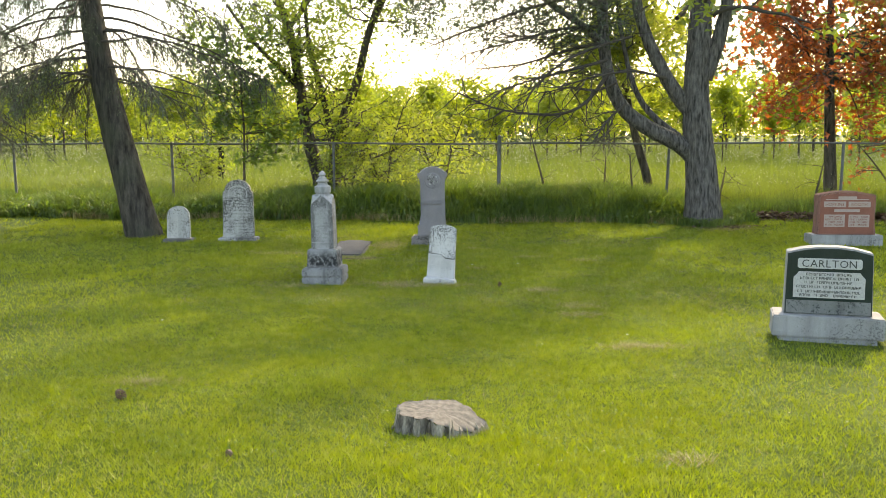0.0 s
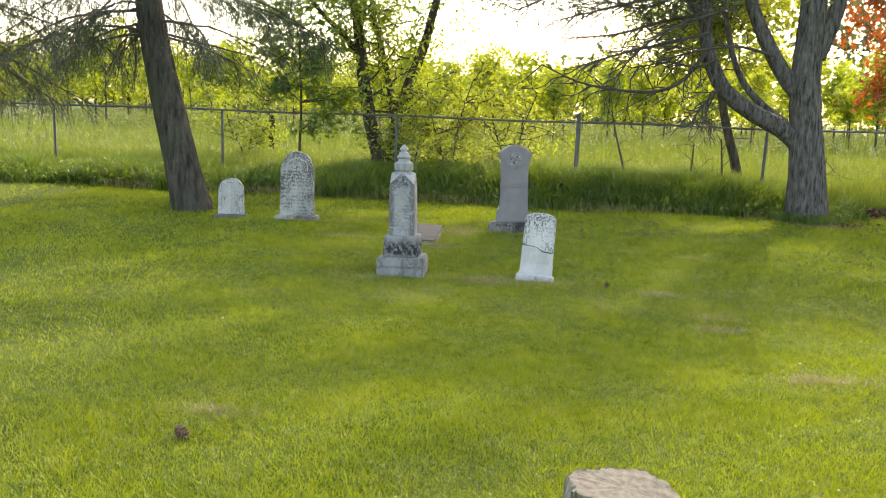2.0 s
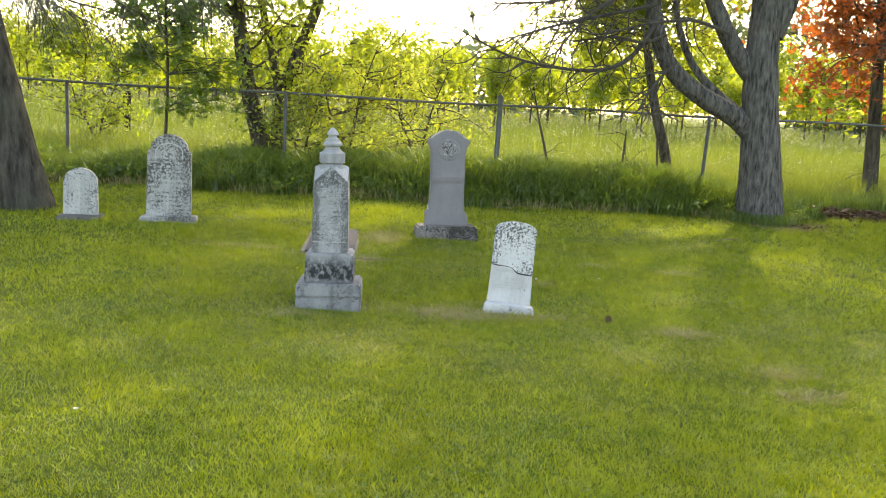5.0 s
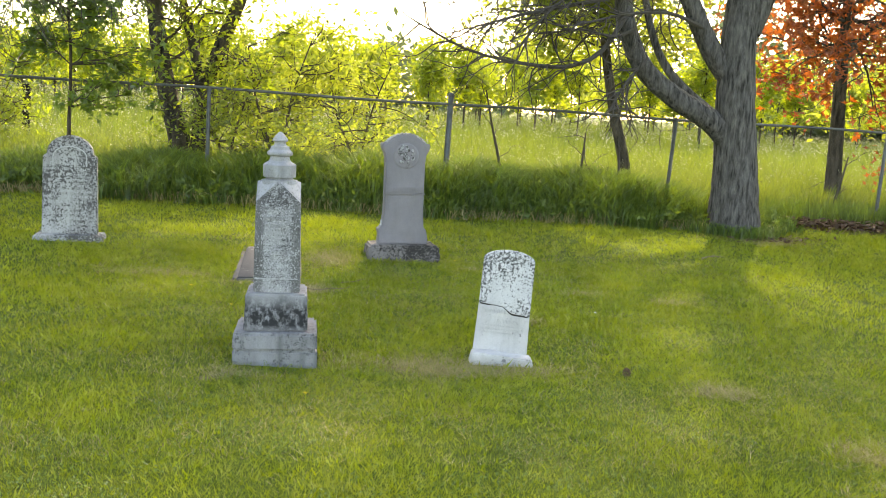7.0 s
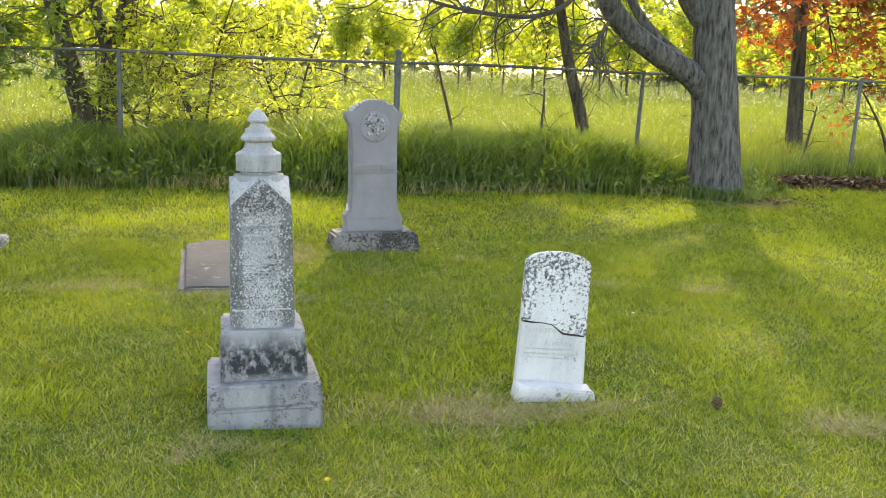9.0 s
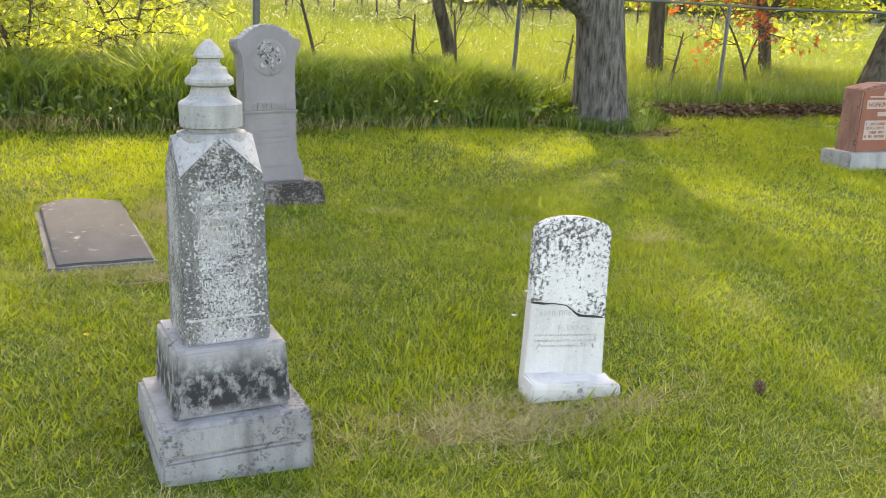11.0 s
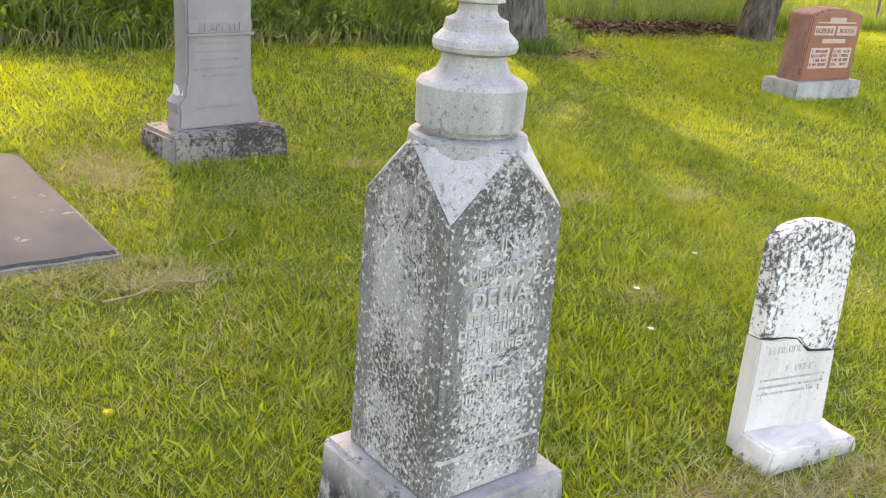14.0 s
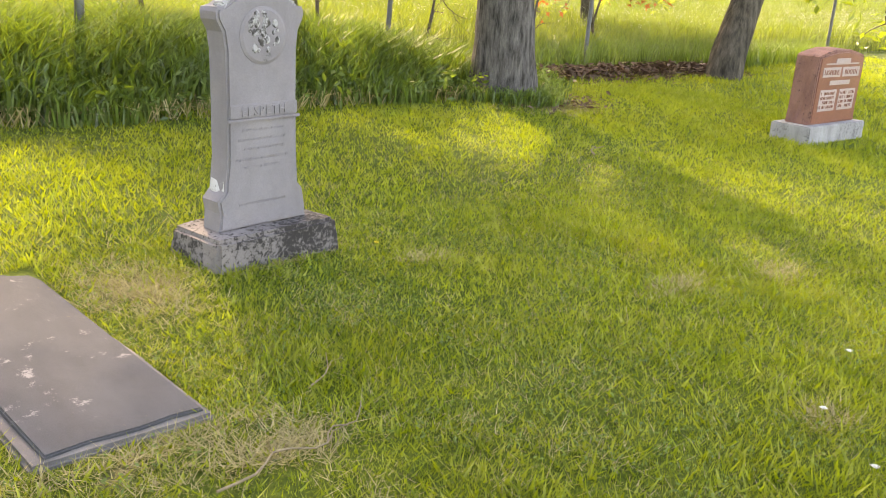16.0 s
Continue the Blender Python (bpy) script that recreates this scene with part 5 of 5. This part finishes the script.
def build_lawn():
    rng = np.random.default_rng(111)
    s = Soup()
    for n, box, h, w in ((400000, (-4.2, 2.4, 3.4, 9.5), 0.038, 0.0031), (600000, (-4.8, 3.0, 9.5, 16.2), 0.033, 0.0021), (170000, (-9, 7.5, 12.0, 19.4), 0.052, 0.0065), (120000, (-8, 7, 2.5, 12.0), 0.048, 0.006), (50000, (-16, 14, 12, 19.6), 0.055, 0.010), (45000, (4.6, 17, 14.5, 21.4), 0.07, 0.008)):
        p = scatter(rng, n, *box)
        if box[1] < 4:
            edge = np.minimum(p[:, 0] - box[0], box[1] - p[:, 0])
            if box[2] < 5:
                edge = np.minimum(edge, p[:, 1] - box[2])
            p = p[rng.random(len(p)) < np.clip(edge / 1.4, 0.12, 1)]
        b = bare_at(p[:, 0], p[:, 1])
        clump = 0.5 + 0.5 * np.sin(p[:, 0] * 3.1 + 2 * np.sin(p[:, 1] * 1.3)) * np.sin(p[:, 1] * 2.7 + 1.5 * np.sin(p[:, 0] * 1.9))
        keep = (rng.random(len(p)) > b * 0.62) & clear_of_stones(p) & (rng.random(len(p)) < 0.6 + 0.4 * clump)
        p = p[keep]
        blades(s, p, h * (0.75 + 0.5 * clump[keep]), w, 1.0, rng)
    c = scatter(rng, 6500, -5.5, 4.5, 3.6, 18.5)
    c = c[clear_of_stones(c) & (bare_at(c[:, 0], c[:, 1]) < 0.3)]
    p = np.repeat(c, 14, 0) + rng.normal(0, 0.022, (14 * len(c), 2))
    blades(s, p[clear_of_stones(p)], 0.050, 0.0023, 1.1, rng)
    tagged(new("lawn_grass", s.mesh("lawn_grass", MAT_LAWN)), "short mown green lawn grass", "grass", kind="stuff")
    s = Soup()
    p = scatter(rng, 60000, -4.2, 2.4, 4.8, 16.5)
    clump = np.sin(p[:, 0] * 4.3 + 1.5 * np.sin(p[:, 1] * 2.3)) * np.sin(p[:, 1] * 3.9 + p[:, 0])
    p = p[(clump > -0.1) & clear_of_stones(p) & (bare_at(p[:, 0], p[:, 1]) < 0.4)]
    leaves(s, np.column_stack([p, ground_z(p[:, 0], p[:, 1]) + rng.uniform(0.012, 0.035, len(p))]), 2, 0.008, 0.009, rng, "oval", 1.2)
    tagged(new("lawn_clover", s.mesh("lawn_clover", MAT_CLOVER)), "small clover leaves growing among the lawn grass", "clover", kind="stuff")
    s = Soup()
    for cx, cy, rx, ry in BARE:
        n = int(2600 * rx * ry / 0.1) + 70
        p = np.column_stack([rng.normal(cx, rx * 0.65, n // 14 + 1), rng.normal(cy, ry * 0.65, n // 14 + 1)])
        p = np.repeat(p, 14, 0)
        p = p + rng.normal(0, 0.016, p.shape)
        blades(s, p[clear_of_stones(p)], 0.045, 0.0032, 2.4, rng)
    p = scatter(rng, 20000, -5, 4, 4.0, 18)
    blades(s, p[clear_of_stones(p)], 0.04, 0.0028, 1.6, rng)
    p = scatter(rng, 150000, -3.8, 2.8, 10.2, 16.8)
    thick = np.exp(-((p[:, 0] + 2.2) / 1.0) ** 2 - ((p[:, 1] - 14.3) / 0.8) ** 2) + 0.5
    tuft = np.sin(p[:, 0] * 7.3 + 2 * np.sin(p[:, 1] * 3.1)) * np.sin(p[:, 1] * 6.1 + 1.7 * np.sin(p[:, 0] * 4.7))
    p = p[(rng.random(len(p)) < thick * (0.55 + 0.6 * tuft)) & clear_of_stones(p)]
    blades(s, p, 0.036, 0.0024, 2.4, rng)
    tagged(new("dry_grass", s.mesh("dry_grass", MAT_DRY)), "dead straw-coloured grass lying in the thin patches", "grass", kind="stuff")


def build_tall_grass():
    rng = np.random.default_rng(112)
    s = Soup()
    p = scatter(rng, 72000, -15, 5.2, 18.9, 21.4)
    edge = 19.05 + 0.16 * np.sin(p[:, 0] * 1.9) + 0.12 * np.sin(p[:, 0] * 4.3)
    p = p[p[:, 1] > edge]
    tuft = np.clip((p[:, 0] + 6.0) / 3.5, 0.25, 1) * np.clip((4.2 - p[:, 0]) / 1.2, 0, 1)
    hgt = 0.24 + (0.14 + 0.34 * tuft) * np.clip((p[:, 1] - 19.0) / 0.7, 0, 1) + 0.10 * np.sin(p[:, 0] * 1.1) * np.sin(p[:, 0] * 2.7 + 1)
    blades(s, p, hgt, 0.0125, 0.6, rng, 2)
    p = scatter(rng, 9000, 5.2, 15, 20.2, 21.4)
    blades(s, p, np.full(len(p), 0.4), 0.006, 0.5, rng, 2)
    a = rng.uniform(2.2, 6.9, 1700)
    p = np.column_stack([4.1 + rng.uniform(0.3, 0.8, 1700) * np.cos(a), 19.1 + rng.uniform(0.3, 0.75, 1700) * np.sin(a)])
    blades(s, p, np.full(len(p), 0.20), 0.007, 0.7, rng, 2)
    tagged(new("long_grass", s.mesh("long_grass", MAT_TALL)), "long uncut green grass along the fence", "grass", kind="stuff")
    s = Soup()
    p = scatter(rng, 5200, -9, 4.6, 18.95, 19.6)
    blades(s, p, np.full(len(p), 0.22), 0.005, 1.5, rng, 2)
    tagged(new("dead_stalks", s.mesh("dead_stalks", MAT_DRY)), "dead straw lying under the edge of the long grass", "grass", kind="stuff")
    s = Soup()
    n = 1500
    c = np.column_stack([rng.uniform(-14, 4.9, n), rng.normal(19.2, 0.16, n), np.zeros(n)])
    c[:, 2] = ground_z(c[:, 0], c[:, 1]) + rng.uniform(0.03, 0.28, n)
    leaves(s, c, 3, 0.05, 0.045, rng)
    tagged(new("weeds", s.mesh("weeds", MAT_LEAF_DARK)), "low broad-leaved weeds at the foot of the long grass", "weeds", kind="stuff")


def build_meadow():
    rng = np.random.default_rng(113)
    s = Soup()
    for n, y0, y1, h, w in ((95000, 21.2, 27, 0.55, 0.008), (75000, 27, 40, 0.62, 0.016), (60000, 40, 75, 0.7, 0.034)):
        y = rng.uniform(y0, y1, n)
        x = rng.uniform(-1, 1, n) * (0.9 * y + 4) + 0.42 * y
        blades(s, np.column_stack([x, y]), np.full(n, h) * (1 + 0.25 * np.sin(x * 0.5) * np.sin(y * 0.4)), w, 0.5, rng, 2 if y0 < 27 else 1)
    tagged(new("meadow_grass", s.mesh("meadow_grass", MAT_MEADOW)), "tall sunlit yellow-green meadow grass", "grass", kind="stuff")
    s = Soup()
    n = 14000
    y = rng.uniform(30, 75, n)
    x = rng.uniform(-1, 1, n) * (0.7 * y + 4) + 0.2 * y
    c = np.column_stack([x, y, ground_z(x, y) + 0.62 + 0.2 * rng.random(n)])
    leaves(s, c, 3, 0.06, 0.034, rng)
    y = rng.uniform(21.5, 30, 3500)
    x = rng.uniform(-1, 1, 3500) * (0.7 * y + 4) + 0.2 * y
    leaves(s, np.column_stack([x, y, ground_z(x, y) + rng.uniform(0.4, 0.75, 3500)]), 4, 0.035, 0.018, rng)
    tagged(new("seed_heads", s.mesh("seed_heads", MAT_SEED)), "pale flower and seed heads over the meadow", "flowers", kind="stuff")


def build_litter():
    rng = np.random.default_rng(114)
    s = Soup()
    n = 5200
    x = rng.uniform(4.7, 10.4, n)
    f = np.clip(1 - ((rng.normal(0, 0.5, n))) ** 2, 0, 1)
    y = 20.0 + rng.normal(0, 0.22, n)
    c = np.column_stack([x, y, ground_z(x, y) + 0.16 * f * np.exp(-((y - 20.0) / 0.35) ** 2) * rng.random(n)])
    leaves(s, c, 1, 0.01, 0.055, rng, "oval", 1.5)
    leaves(s, np.column_stack([rng.normal(4.5, 0.35, 260), rng.normal(18.6, 0.2, 260), np.full(260, -0.27)]), 1, 0.01, 0.04, rng, "oval", 1.5)
    tagged(new("leaf_litter", s.mesh("leaf_litter", MAT_LITTER)), "bank of dead brown leaves along the fence foot", "leaves", kind="stuff")


def build_twigs():
    for ctrl, r in (([(-2.35, 14.05), (-2.2, 14.07), (-2.08, 14.15), (-1.95, 14.08), (-1.86, 14.17), (-1.77, 14.15), (-1.66, 14.26)], 0.0050), ([(-1.75, 14.45), (-1.62, 14.52), (-1.52, 14.66)], 0.004), ([(2.6, 16.6), (2.75, 16.75), (2.98, 16.8)], 0.009)):
        x, y = ctrl[0]
        z = float(ground_z(x, y))
        pts = spline([(a - x, b - y, float(ground_z(a, b)) - z + 0.022 + r) for a, b in ctrl], 14)
        s = Soup()
        tube(s, pts, np.linspace(r, r * 0.4, 14), 6)
        k = pts[7]
        tube(s, [k, k + (0.05, 0.04, 0.01), k + (0.13, 0.06, 0.0)], [r * 0.5, r * 0.4, r * 0.2], 5)
        ob = new("fallen_twig", s.mesh("fallen_twig", MAT_STRAW_STICK, True))
        ob.matrix_world = pose(x, y, z)
        tagged(ob, "dry pale fallen twig lying on the lawn", "twig", "fallen twigs")


def build_flowers():
    for i, (x, y, mat) in enumerate(((-0.55, 15.55, MAT_YELLOW), (-2.62, 13.2, MAT_YELLOW), (-2.05, 11.15, MAT_YELLOW), (-3.0, 13.9, MAT_YELLOW), (0.3, 13.4, MAT_WHITE_PETAL), (-0.35, 13.2, MAT_WHITE_PETAL), (-0.6, 12.9, MAT_WHITE_PETAL), (-3.3, 9.0, MAT_WHITE_PETAL), (1.2, 8.6, MAT_WHITE_PETAL))):
        z = float(ground_z(x, y))
        name = "dandelion" if mat is MAT_YELLOW else "clover_flower"
        ob = empty(name, pose(x, y, z), "yellow dandelion in the mown grass" if mat is MAT_YELLOW else "small white clover flower in the lawn", "flower", "lawn flowers")
        s = Soup()
        tube(s, [(0, 0, -0.01), (0.004, 0, 0.03), (0.003, 0, 0.055)], [0.0022] * 3, 5)
        child("stem", s.mesh("stem", MAT_LAWN), ob)
        s = Soup()
        k = np.arange(22) * 2.399
        r = 0.017 * np.sqrt((np.arange(22) + 2) / 24)
        tip = np.column_stack([np.cos(k) * r, np.sin(k) * r, 0.066 - 12 * r * r])
        side = np.column_stack([-np.sin(k), np.cos(k), np.zeros(22)]) * 0.003
        mid = np.tile(np.array([0.003, 0, 0.055]), (22, 1))
        s.add(np.stack([mid, tip - side, tip + side], 1), np.arange(66).reshape(-1, 3))
        child("flower_head", s.mesh("flower_head", mat), ob)




def build_cones():
    rng = np.random.default_rng(121)
    for x, y, h in ((-2.52, 6.1, 0.075), (0.03, 11.8, 0.06), (-1.45, 4.9, 0.045)):
        bm = bmesh.new()
        for k in range(46):
            f = k / 46
            a = k * 2.399
            r = h * 0.36 * math.sin(math.pi * (0.12 + 0.8 * f)) ** 0.8
            m = Matrix.Translation((r * math.cos(a), r * math.sin(a), h * f)) @ Matrix.Rotation(a, 4, "Z") @ Matrix.Rotation(0.6, 4, "Y") @ Matrix.Diagonal((1, 0.8, 0.35, 1))
            bmesh.ops.create_icosphere(bm, subdivisions=1, radius=h * 0.16, matrix=m)
        ob = new("pine_cone", bm_mesh("pine_cone", bm, MAT_LITTER))
        ob.matrix_world = pose(x, y, float(ground_z(x, y)) + 0.012, 20, 35, rng.uniform(0, 360))
        tagged(ob, "dark brown pine cone lying in the lawn", "cone", "cones on the lawn")


build_cones()
build_twigs()
build_flowers()
build_litter()
build_lawn()
build_tall_grass()
build_meadow()
